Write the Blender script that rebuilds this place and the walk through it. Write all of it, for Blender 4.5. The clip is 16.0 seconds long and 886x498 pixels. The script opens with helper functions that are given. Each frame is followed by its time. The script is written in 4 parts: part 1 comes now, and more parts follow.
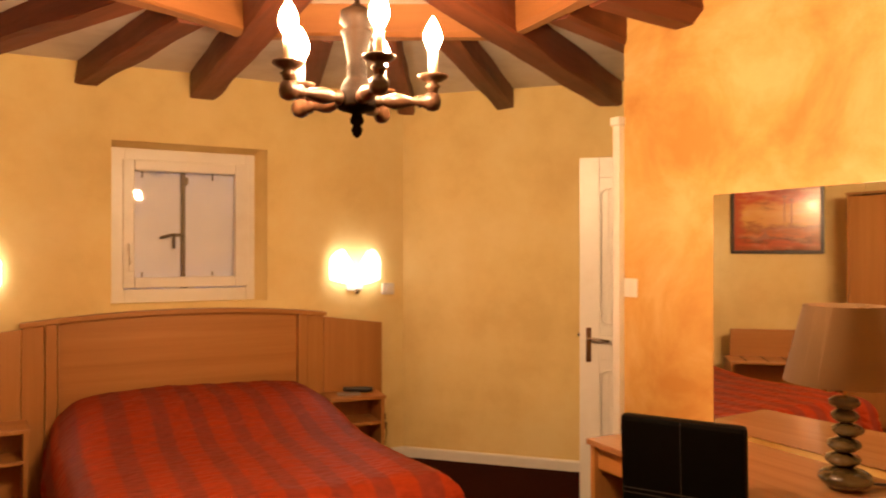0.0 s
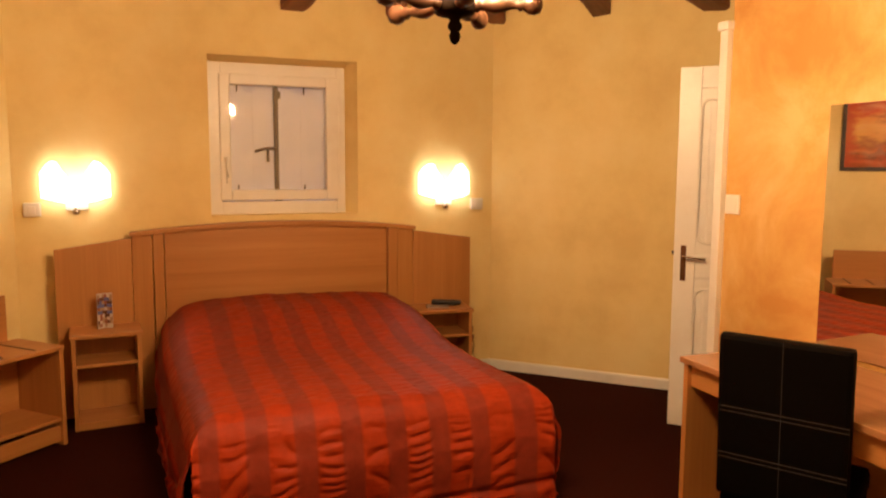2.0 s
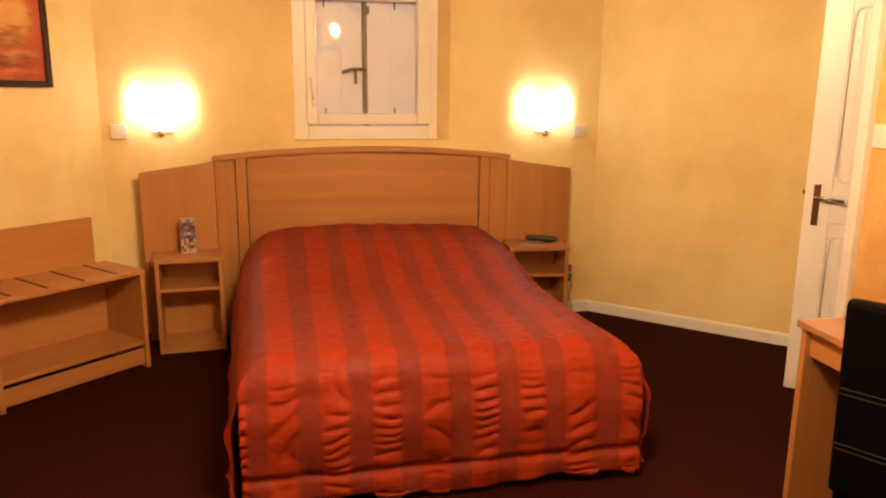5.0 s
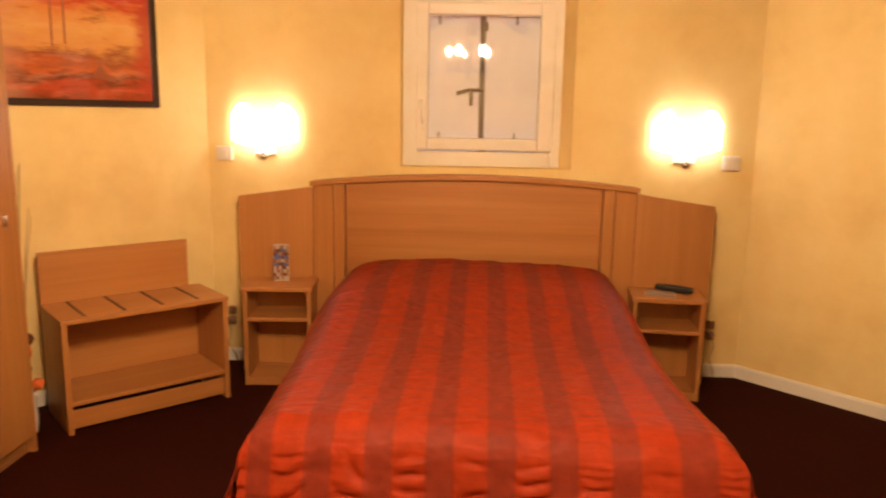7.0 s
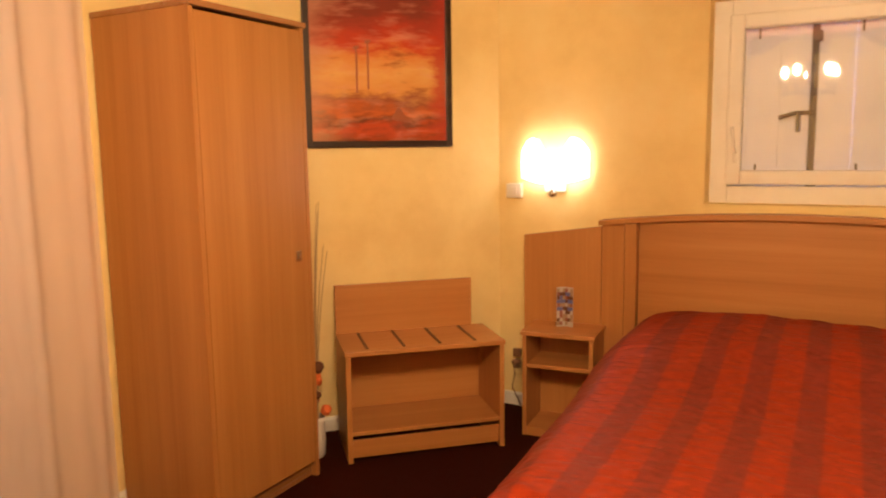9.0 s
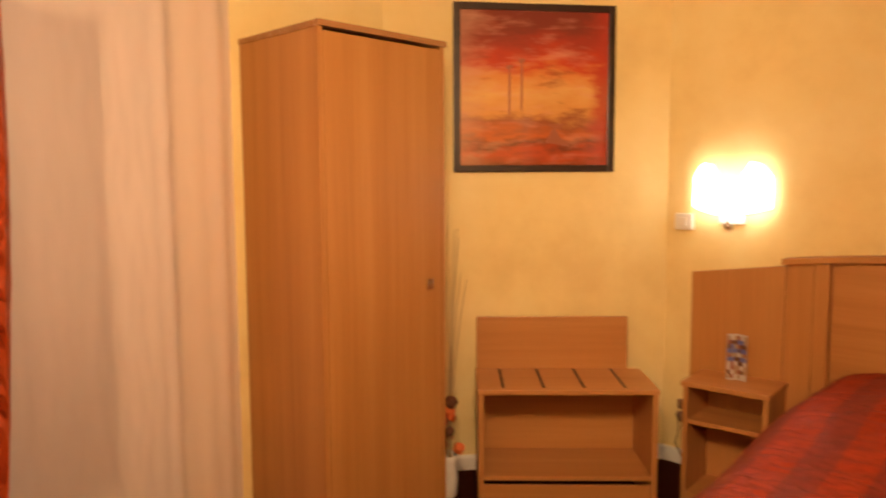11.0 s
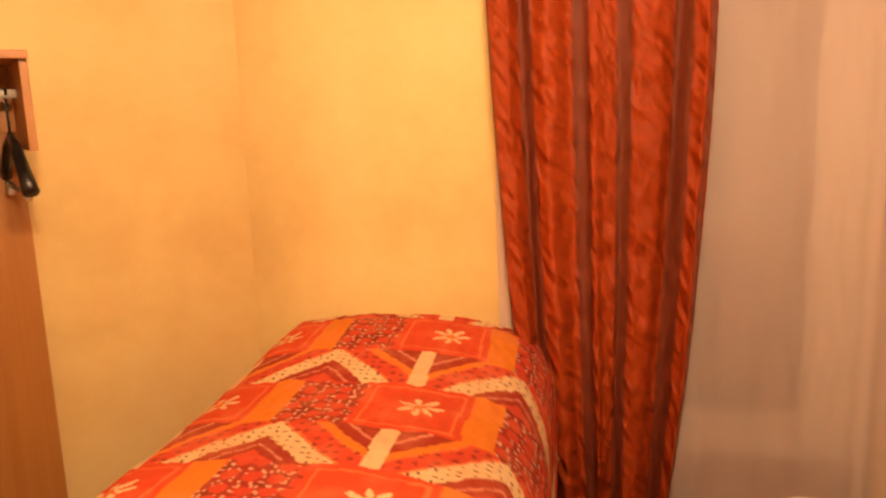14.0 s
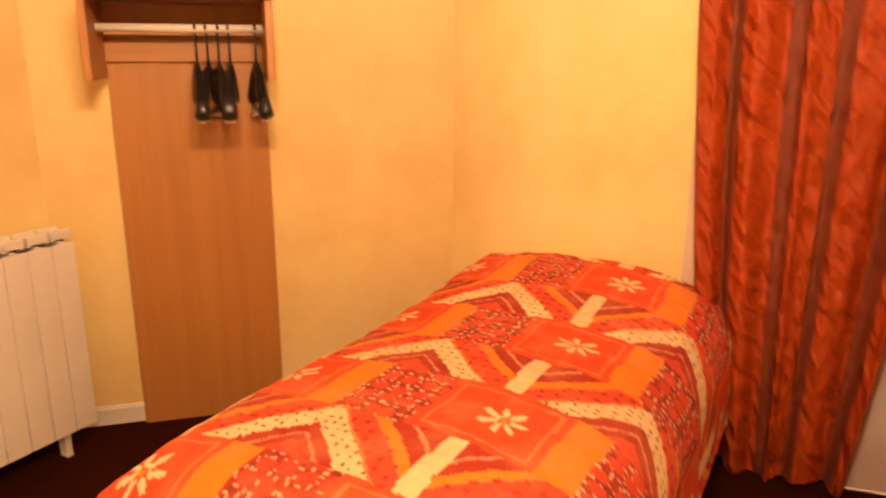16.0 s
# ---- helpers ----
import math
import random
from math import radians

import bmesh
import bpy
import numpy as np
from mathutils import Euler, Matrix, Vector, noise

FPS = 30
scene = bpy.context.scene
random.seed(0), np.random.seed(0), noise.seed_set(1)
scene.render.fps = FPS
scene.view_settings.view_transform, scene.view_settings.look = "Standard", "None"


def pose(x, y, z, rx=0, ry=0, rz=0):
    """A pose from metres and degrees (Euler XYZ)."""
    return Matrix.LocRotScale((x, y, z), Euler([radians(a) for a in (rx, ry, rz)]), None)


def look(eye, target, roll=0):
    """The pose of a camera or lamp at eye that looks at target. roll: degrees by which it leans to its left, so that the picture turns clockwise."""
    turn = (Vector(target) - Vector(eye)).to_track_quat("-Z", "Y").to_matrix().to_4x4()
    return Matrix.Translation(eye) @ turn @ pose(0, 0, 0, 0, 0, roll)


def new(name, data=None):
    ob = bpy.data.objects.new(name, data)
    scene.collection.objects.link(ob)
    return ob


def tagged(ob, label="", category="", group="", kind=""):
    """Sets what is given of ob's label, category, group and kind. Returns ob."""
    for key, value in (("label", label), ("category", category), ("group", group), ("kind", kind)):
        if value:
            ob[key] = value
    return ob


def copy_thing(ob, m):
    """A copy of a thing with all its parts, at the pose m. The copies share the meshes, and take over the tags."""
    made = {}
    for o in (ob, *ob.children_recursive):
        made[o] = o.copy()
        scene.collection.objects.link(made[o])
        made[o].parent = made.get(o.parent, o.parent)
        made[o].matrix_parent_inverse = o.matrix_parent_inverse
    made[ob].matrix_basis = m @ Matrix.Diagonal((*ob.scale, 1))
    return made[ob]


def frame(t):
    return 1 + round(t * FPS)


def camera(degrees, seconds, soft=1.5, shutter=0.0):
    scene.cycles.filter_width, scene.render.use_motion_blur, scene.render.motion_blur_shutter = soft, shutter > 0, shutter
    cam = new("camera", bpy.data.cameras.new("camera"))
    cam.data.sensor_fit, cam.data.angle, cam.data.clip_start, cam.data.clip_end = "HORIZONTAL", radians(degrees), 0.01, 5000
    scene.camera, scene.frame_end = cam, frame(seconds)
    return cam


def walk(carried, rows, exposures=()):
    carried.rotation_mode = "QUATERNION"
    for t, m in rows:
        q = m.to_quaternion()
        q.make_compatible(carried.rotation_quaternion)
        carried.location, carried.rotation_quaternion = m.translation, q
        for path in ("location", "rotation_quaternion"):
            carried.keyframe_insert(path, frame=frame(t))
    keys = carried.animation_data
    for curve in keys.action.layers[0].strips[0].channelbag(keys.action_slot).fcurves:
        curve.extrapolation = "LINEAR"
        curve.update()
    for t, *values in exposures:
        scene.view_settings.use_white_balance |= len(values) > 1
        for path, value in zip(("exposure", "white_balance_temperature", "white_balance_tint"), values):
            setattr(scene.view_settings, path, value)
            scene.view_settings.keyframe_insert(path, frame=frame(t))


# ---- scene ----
cam = camera(62.1, 16.0, soft=2.0, shutter=0.5)
PATH = [
    (0, (-0.103, 0.13, 1.495), (0.828, 1.9, 1.501), 0.0),
    (0.5, (-0.08, 0.131, 1.509), (0.729, 1.959, 1.465), 0.3),
    (1, (-0.099, 0.142, 1.506), (0.661, 1.989, 1.405), 0.5),
    (1.5, (-0.133, 0.16, 1.492), (0.657, 1.992, 1.351), 0.7),
    (2, (-0.126, 0.166, 1.481), (0.595, 2.018, 1.261), 0.3),
    (2.5, (-0.148, 0.177, 1.458), (0.582, 2.013, 1.147), 1.1),
    (3, (-0.152, 0.182, 1.444), (0.553, 2.016, 1.07), 1.0),
    (3.5, (-0.105, 0.222, 1.435), (0.553, 2.065, 1.023), 0.8),
    (4, (0.016, 0.274, 1.442), (0.541, 2.162, 1.043), 1.6),
    (4.2, (0.029, 0.306, 1.439), (0.507, 2.205, 1.032), 1.8),
    (6.3, (0.5, 0.751, 1.525), (0.784, 2.686, 1.108), -1.6),
    (6.5, (0.538, 0.815, 1.518), (0.739, 2.762, 1.111), -0.6),
    (7, (0.665, 0.886, 1.459), (0.56, 2.851, 1.1), 1.0),
    (7.5, (0.723, 1.017, 1.437), (0.413, 2.964, 1.1), -0.4),
    (8, (0.749, 1.17, 1.448), (0.187, 3.071, 1.184), -0.9),
    (8.5, (0.768, 1.221, 1.455), (-0.01, 3.05, 1.232), -2.6),
    (8.7, (0.781, 1.232, 1.453), (-0.081, 3.021, 1.215), -1.9),
    (10.8, (0.889, 1.565, 1.423), (-0.422, 3.059, 1.203), -0.3),
    (11, (0.89, 1.609, 1.43), (-0.51, 3.025, 1.245), -0.3),
    (11.5, (0.876, 1.675, 1.428), (-0.71, 2.872, 1.2), -1.8),
    (12, (0.859, 1.754, 1.441), (-0.919, 2.637, 1.2), -1.7),
    (12.3, (0.852, 1.766, 1.454), (-1.02, 2.427, 1.215), -1.9),
    (12.5, (0.846, 1.776, 1.449), (-1.065, 2.322, 1.227), -2.7),
    (12.6, (0.841, 1.783, 1.448), (-1.087, 2.268, 1.23), -2.2),
    (13, (0.821, 1.821, 1.457), (-1.159, 1.995, 1.237), -1.8),
    (13.5, (0.818, 1.849, 1.402), (-1.151, 1.617, 1.145), -0.3),
    (14, (0.798, 1.883, 1.39), (-1.132, 1.515, 1.017), -1.7),
    (14.5, (0.835, 1.893, 1.399), (-1.069, 1.456, 0.975), -1.2),
    (15, (0.867, 1.95, 1.411), (-1.004, 1.471, 0.89), -0.2),
    (15.5, (0.879, 2.006, 1.429), (-0.911, 1.347, 0.828), -0.8),
    (15.8, (0.864, 2.037, 1.42), (-0.861, 1.193, 0.858), 0.1),
    (16, (0.847, 2.056, 1.414), (-0.841, 1.123, 0.885), 0.3),
]
EXPOSURES = [(0.0, -0.2, 6400, 17), (1.5, -0.22, 6350, 16), (3.0, 0.04, 5900, 11), (4.2, 0.26, 5850, 10), (7.0, 0.26, 5800, 10), (8.5, 0.17, 5900, 11),
             (11.0, 0.08, 5950, 11), (12.5, 0.12, 6350, 14), (14.0, 0.02, 6400, 18), (15.0, -0.06, 6450, 18), (16.0, 0.2, 6450, 19)]
walk(cam, [(t, look(eye, target, roll)) for t, eye, target, roll in PATH], EXPOSURES)

# ---- world and light ----
world = bpy.data.worlds.new("dusk_sky")
world.use_nodes = True
world.node_tree.nodes["Background"].inputs[0].default_value = (0.42, 0.46, 1.0, 1)
world.node_tree.nodes["Background"].inputs[1].default_value = 6.0
scene.world = world


# ---- materials ----
def base(name, colour, rough=0.6, metal=0.0, spec=0.5):
    m = bpy.data.materials.new(name)
    m.use_nodes = True
    b = m.node_tree.nodes["Principled BSDF"]
    b.inputs["Base Color"].default_value = (*colour, 1)
    b.inputs["Roughness"].default_value = rough
    b.inputs["Metallic"].default_value = metal
    b.inputs["Specular IOR Level"].default_value = spec
    return m, m.node_tree, b


def coords(t, scale=(1, 1, 1), kind="Object", rot=(0, 0, 0)):
    c, mp = t.nodes.new("ShaderNodeTexCoord"), t.nodes.new("ShaderNodeMapping")
    mp.inputs["Scale"].default_value = scale
    mp.inputs["Rotation"].default_value = rot
    t.links.new(c.outputs[kind], mp.inputs["Vector"])
    return mp.outputs[0]


def noise_tex(t, vec, scale, detail=4.0, rough=0.55):
    n = t.nodes.new("ShaderNodeTexNoise")
    n.inputs["Scale"].default_value, n.inputs["Detail"].default_value, n.inputs["Roughness"].default_value = scale, detail, rough
    t.links.new(vec, n.inputs["Vector"])
    return n.outputs["Fac"]


def ramp(t, fac, stops):
    r = t.nodes.new("ShaderNodeValToRGB")
    e = r.color_ramp.elements
    while len(e) < len(stops):
        e.new(0.5)
    for el, (p, c) in zip(e, stops):
        el.position, el.color = p, (*c, 1)
    t.links.new(fac, r.inputs[0])
    return r.outputs[0]


def mix(t, fac, a, b, how="MIX"):
    m = t.nodes.new("ShaderNodeMix")
    m.data_type, m.blend_type = "RGBA", how
    for v, s in ((fac, m.inputs[0]), (a, m.inputs[6]), (b, m.inputs[7])):
        if isinstance(v, (int, float)):
            s.default_value = v
        elif isinstance(v, tuple):
            s.default_value = (*v, 1)
        else:
            t.links.new(v, s)
    return m.outputs[2]


def bump(t, b, height, strength, distance=0.01):
    n = t.nodes.new("ShaderNodeBump")
    n.inputs["Strength"].default_value, n.inputs["Distance"].default_value = strength, distance
    t.links.new(height, n.inputs["Height"])
    t.links.new(n.outputs[0], b.inputs["Normal"])


def math_node(t, op, a, b=None):
    n = t.nodes.new("ShaderNodeMath")
    n.operation = op
    for v, s in zip((a, b), n.inputs):
        if v is None:
            continue
        if isinstance(v, (int, float)):
            s.default_value = v
        else:
            t.links.new(v, s)
    return n.outputs[0]


def plaster(name, a, b, c, big=1.6, rough=0.75, relief=0.25, swirl=0.0):
    m, t, bs = base(name, b, rough, spec=0.3)
    v = coords(t)
    n1 = noise_tex(t, v, big, 6, 0.62)
    n1.node.inputs["Distortion"].default_value = swirl
    n2 = noise_tex(t, v, big * 7, 5, 0.6)
    col = ramp(t, n1, [(0.36, a), (0.5, b), (0.64, c)])
    col = mix(t, math_node(t, "MULTIPLY", n2, 0.35), col, a)
    t.links.new(col, bs.inputs["Base Color"])
    n3 = noise_tex(t, v, 90, 4)
    bump(t, bs, mix(t, 0.5, n3, n2), relief, 0.004)
    return m


def wood(name, a, b, c, grain="z", rough=0.42, fine=26.0, scale=1.0):
    m, t, bs = base(name, b, rough)
    sc = {"z": (fine, fine, 0.7), "x": (0.7, fine, fine), "y": (fine, 0.7, fine)}[grain]
    v = coords(t, tuple(k * scale for k in sc))
    info = t.nodes.new("ShaderNodeObjectInfo")
    add = t.nodes.new("ShaderNodeVectorMath")
    t.links.new(v, add.inputs[0])
    t.links.new(math_node(t, "MULTIPLY", info.outputs["Random"], 40.0), add.inputs[1])
    v = add.outputs[0]
    n1 = noise_tex(t, v, 0.55, 5, 0.65)
    n2 = noise_tex(t, v, 3.6, 6, 0.7)
    col = ramp(t, n1, [(0.2, a), (0.5, b), (0.8, c)])
    pores = ramp(t, n2, [(0.46, (0.0, 0.0, 0.0)), (0.76, (0.28, 0.28, 0.28))])
    col = mix(t, pores, col, tuple(k * 0.9 for k in a))
    t.links.new(col, bs.inputs["Base Color"])
    t.links.new(math_node(t, "ADD", math_node(t, "MULTIPLY", n2, 0.18), rough - 0.08), bs.inputs["Roughness"])
    bump(t, bs, n2, 0.06, 0.0015)
    return m


WALL = plaster("cream_yellow_plaster", (0.76, 0.58, 0.245), (0.84, 0.67, 0.295), (0.88, 0.73, 0.36))
MARBLED = plaster("orange_marbled_plaster", (0.56, 0.285, 0.07), (0.67, 0.41, 0.12), (0.77, 0.555, 0.23), 2.2, 0.6, 0.25, 0.45)
CEILING = plaster("off_white_ceiling_plaster", (0.62, 0.57, 0.50), (0.74, 0.70, 0.63), (0.79, 0.76, 0.69), 2.5)
OAK = wood("oak_laminate_upright", (0.36, 0.152, 0.038), (0.445, 0.203, 0.053), (0.51, 0.25, 0.072), "z")
OAK_X = wood("oak_laminate_level", (0.36, 0.150, 0.038), (0.445, 0.200, 0.053), (0.51, 0.248, 0.072), "x")
OAK_TOP = wood("oak_laminate_polished", (0.28, 0.125, 0.045), (0.37, 0.18, 0.07), (0.43, 0.22, 0.09), "x", 0.11)
OAK_Y = wood("oak_laminate_deep", (0.28, 0.125, 0.042), (0.37, 0.18, 0.065), (0.43, 0.22, 0.085), "y", 0.25)
BEAM = wood("old_beam_wood", (0.042, 0.009, 0.003), (0.165, 0.038, 0.011), (0.30, 0.080, 0.025), "x", 0.6, 9.0)
TRIMMER = wood("orange_stained_beam_wood", (0.20, 0.075, 0.022), (0.31, 0.125, 0.038), (0.40, 0.18, 0.058), "x", 0.4, 9.0)
TURNED = wood("dark_turned_wood", (0.016, 0.007, 0.003), (0.048, 0.020, 0.009), (0.085, 0.038, 0.016), "z", 0.34, 30.0)
WHITE = plaster("white_gloss_paint", (0.74, 0.71, 0.64), (0.80, 0.78, 0.72), (0.82, 0.80, 0.75), 3.0, 0.32, 0.04)
VENT_SHADE = base("vent_shade_tone", (0.03, 0.016, 0.01), 0.8)[0]
BRASS = base("aged_brass", (0.55, 0.36, 0.14), 0.3, 1.0)[0]
BRONZE = base("dark_bronze", (0.16, 0.09, 0.045), 0.3, 1.0)[0]
CHROME = base("satin_nickel", (0.62, 0.58, 0.52), 0.25, 1.0)[0]
IRON = base("grey_iron", (0.10, 0.085, 0.075), 0.55, 0.6)[0]
PLASTIC = base("white_plastic", (0.80, 0.77, 0.70), 0.35)[0]
BLACK = base("black_plastic", (0.012, 0.012, 0.013), 0.3)[0]
RUBBER = base("dark_grey_plastic", (0.06, 0.055, 0.055), 0.5)[0]


def carpet():
    m, t, b = base("dark_maroon_carpet", (0.05, 0.016, 0.011), 1.0, spec=0.05)
    v = coords(t)
    n1, n2 = noise_tex(t, v, 240, 3), noise_tex(t, v, 1.6, 5)
    col = ramp(t, n1, [(0.3, (0.016, 0.0030, 0.0016)), (0.55, (0.040, 0.0082, 0.0042)), (0.8, (0.070, 0.016, 0.009))])
    t.links.new(mix(t, math_node(t, "MULTIPLY", n2, 0.5), col, (0.018, 0.0038, 0.002)), b.inputs["Base Color"])
    bump(t, b, n1, 0.6, 0.004)
    return m


CARPET = carpet()
TAN = base("tan_plastic", (0.24, 0.13, 0.07), 0.45)[0]


def leather():
    m, t, b = base("black_leather", (0.0020, 0.0017, 0.0016), 0.55, spec=0.07)
    v = coords(t)
    bump(t, b, noise_tex(t, v, 160, 4), 0.25, 0.002)
    return m


LEATHER = leather()


def satin(name, a, b2, coord, period, offset, share, crease_axis, rough=0.46, lean=0.0, relief=0.023, spec=0.28):
    """Satin with stripes along one object axis and gathers across the orange ones."""
    m, t, b = base(name, a, rough, spec=spec)
    c = t.nodes.new("ShaderNodeTexCoord")
    sep = t.nodes.new("ShaderNodeSeparateXYZ")
    t.links.new(c.outputs[coord], sep.inputs[0])
    wob = noise_tex(t, c.outputs[coord], 3.0, 3)
    x = math_node(t, "ADD", sep.outputs[0], math_node(t, "MULTIPLY", wob, 0.012))
    f = math_node(t, "FRACT", math_node(t, "ADD", math_node(t, "DIVIDE", x, period), offset))
    edge = math_node(t, "ABSOLUTE", math_node(t, "SUBTRACT", f, 0.5))
    fac = t.nodes.new("ShaderNodeMapRange")
    fac.inputs[1].default_value, fac.inputs[2].default_value = share / 2 - 0.03, share / 2 + 0.03
    t.links.new(edge, fac.inputs[0])
    n1 = noise_tex(t, coords(t, (1, 1, 1), coord), 22, 5)
    red = ramp(t, n1, [(0.3, tuple(k * 0.72 for k in a)), (0.7, a)])
    grey = ramp(t, n1, [(0.3, tuple(k * 0.75 for k in b2)), (0.7, b2)])
    t.links.new(mix(t, fac.outputs[0], red, grey), b.inputs["Base Color"])
    stretch = t.nodes.new("ShaderNodeMapping")
    stretch.inputs["Scale"].default_value = crease_axis
    t.links.new(coords(t, (1, 1, 1), coord, (0, 0, lean)), stretch.inputs["Vector"])
    fold = noise_tex(t, stretch.outputs[0], 1.0, 1.5, 0.4)
    weave = noise_tex(t, coords(t, (1, 1, 1), coord), 400, 2)
    inv = math_node(t, "SUBTRACT", 1.15, fac.outputs[0])
    h = math_node(t, "ADD", math_node(t, "MULTIPLY", math_node(t, "SUBTRACT", fold, 0.5), inv), math_node(t, "MULTIPLY", weave, 0.03))
    bump(t, b, h, 1.0, relief)
    return m


RUST, MAUVE = (0.345, 0.037, 0.005), (0.235, 0.034, 0.016)
SPREAD = satin("striped_satin_bedspread", RUST, MAUVE, "UV", 0.182, 0.90, 0.54, (6, 26, 20), 0.52, 0.0, 0.008, 0.13)
DRAPE = satin("striped_satin_drape", (0.42, 0.058, 0.005), (0.205, 0.046, 0.021), "UV", 0.335, 0.10, 0.67, (4.0, 15, 15), lean=-0.45, relief=0.045)


def sheer():
    m = bpy.data.materials.new("white_voile")
    m.use_nodes = True
    t = m.node_tree
    t.nodes.clear()
    out = t.nodes.new("ShaderNodeOutputMaterial")
    d, tl, tp = t.nodes.new("ShaderNodeBsdfDiffuse"), t.nodes.new("ShaderNodeBsdfTranslucent"), t.nodes.new("ShaderNodeBsdfTransparent")
    n = noise_tex(t, coords(t, (1, 160, 160)), 3.0, 2)
    col = ramp(t, n, [(0.3, (0.74, 0.62, 0.59)), (0.7, (0.82, 0.69, 0.66))])
    t.links.new(col, d.inputs[0])
    tl.inputs[0].default_value = (0.7, 0.68, 0.66, 1)
    m1, m2 = t.nodes.new("ShaderNodeMixShader"), t.nodes.new("ShaderNodeMixShader")
    m1.inputs[0].default_value, m2.inputs[0].default_value = 0.15, 0.34
    t.links.new(d.outputs[0], m1.inputs[1])
    t.links.new(tl.outputs[0], m1.inputs[2])
    t.links.new(m1.outputs[0], m2.inputs[1])
    t.links.new(tp.outputs[0], m2.inputs[2])
    t.links.new(m2.outputs[0], out.inputs[0])
    return m


VOILE = sheer()


def glass():
    m = bpy.data.materials.new("clear_glass")
    m.use_nodes = True
    t = m.node_tree
    t.nodes.clear()
    out, g, tp, ms = t.nodes.new("ShaderNodeOutputMaterial"), t.nodes.new("ShaderNodeBsdfGlossy"), t.nodes.new("ShaderNodeBsdfTransparent"), t.nodes.new("ShaderNodeMixShader")
    g.inputs["Roughness"].default_value = 0.02
    fr = t.nodes.new("ShaderNodeFresnel")
    fr.inputs[0].default_value = 1.5
    t.links.new(math_node(t, "ADD", fr.outputs[0], 0.04), ms.inputs[0])
    t.links.new(tp.outputs[0], ms.inputs[1])
    t.links.new(g.outputs[0], ms.inputs[2])
    t.links.new(ms.outputs[0], out.inputs[0])
    return m


GLASS = glass()
MIRROR = base("silvered_mirror", (0.88, 0.88, 0.86), 0.015, 1.0)[0]


def glow(name, colour, strength):
    m, t, b = base(name, colour, 0.4)
    b.inputs["Emission Color"].default_value = (*colour, 1)
    b.inputs["Emission Strength"].default_value = strength
    return m


BULB = glow("lit_bulb_glass", (1.0, 0.625, 0.30), 1380)
SCONCE_GLASS = glow("lit_opal_glass", (1.0, 0.93, 0.82), 6)


def vertex_paint(name, rough=0.8):
    m, t, b = base(name, (0.5, 0.1, 0.05), rough, spec=0.2)
    a = t.nodes.new("ShaderNodeAttribute")
    a.attribute_name = "print"
    v = coords(t)
    n, wash = noise_tex(t, v, 60, 4), noise_tex(t, v, 9, 4)
    col = mix(t, math_node(t, "MULTIPLY", n, 0.3), a.outputs["Color"], (0.4, 0.06, 0.03))
    washed = ramp(t, wash, [(0.45, (0, 0, 0)), (0.70, (0.30, 0.30, 0.30))])
    t.links.new(mix(t, washed, col, (0.85, 0.30, 0.14)), b.inputs["Base Color"])
    bump(t, b, mix(t, 0.6, noise_tex(t, v, 14, 4), noise_tex(t, v, 300, 2)), 0.5, 0.012)
    return m


QUILT = vertex_paint("printed_cotton_quilt")


# ---- building helpers ----
def mesh_ob(name, bm, material, smooth=False):
    me = bpy.data.meshes.new(name)
    bmesh.ops.recalc_face_normals(bm, faces=bm.faces)
    bm.to_mesh(me)
    bm.free()
    me.materials.append(material)
    if smooth:
        for p in me.polygons:
            p.use_smooth = True
    return new(name, me)


def part(name, bm, material, parent, label="", smooth=False):
    ob = mesh_ob(name, bm, material, smooth)
    ob.parent = parent
    return tagged(ob, label)


def empty(name, m, label, category, group="", kind=""):
    ob = new(name)
    ob.empty_display_size = 0.05
    ob.matrix_world = m
    return tagged(ob, label, category, group, kind)


def slab(lo, hi, bevel=0.0, bm=None, m=None):
    """A box between two corners, with bevelled edges, into bm."""
    b = bm or bmesh.new()
    mid = [(p + q) / 2 for p, q in zip(lo, hi)]
    size = [abs(q - p) for p, q in zip(lo, hi)]
    made = bmesh.ops.create_cube(b, size=1.0, matrix=(m or Matrix()) @ Matrix.Translation(mid) @ Matrix.Diagonal((*size, 1)))
    if bevel:
        edges = {e for v in made["verts"] for e in v.link_edges}
        bmesh.ops.bevel(b, geom=list(edges), offset=bevel, segments=2, affect="EDGES", profile=0.6)
    return b


def lathe(profile, segments=24, bm=None, m=None, cap=True):
    """A turned shape from (radius, height) pairs."""
    b = bm or bmesh.new()
    rings = []
    for r, z in profile:
        rings.append([b.verts.new((m or Matrix()) @ Vector((r * math.cos(a), r * math.sin(a), z))) for a in (2 * math.pi * i / segments for i in range(segments))])
    for p, q in zip(rings, rings[1:]):
        for i in range(segments):
            b.faces.new((p[i], p[(i + 1) % segments], q[(i + 1) % segments], q[i]))
    if cap:
        b.faces.new(rings[0][::-1])
        b.faces.new(rings[-1])
    return b


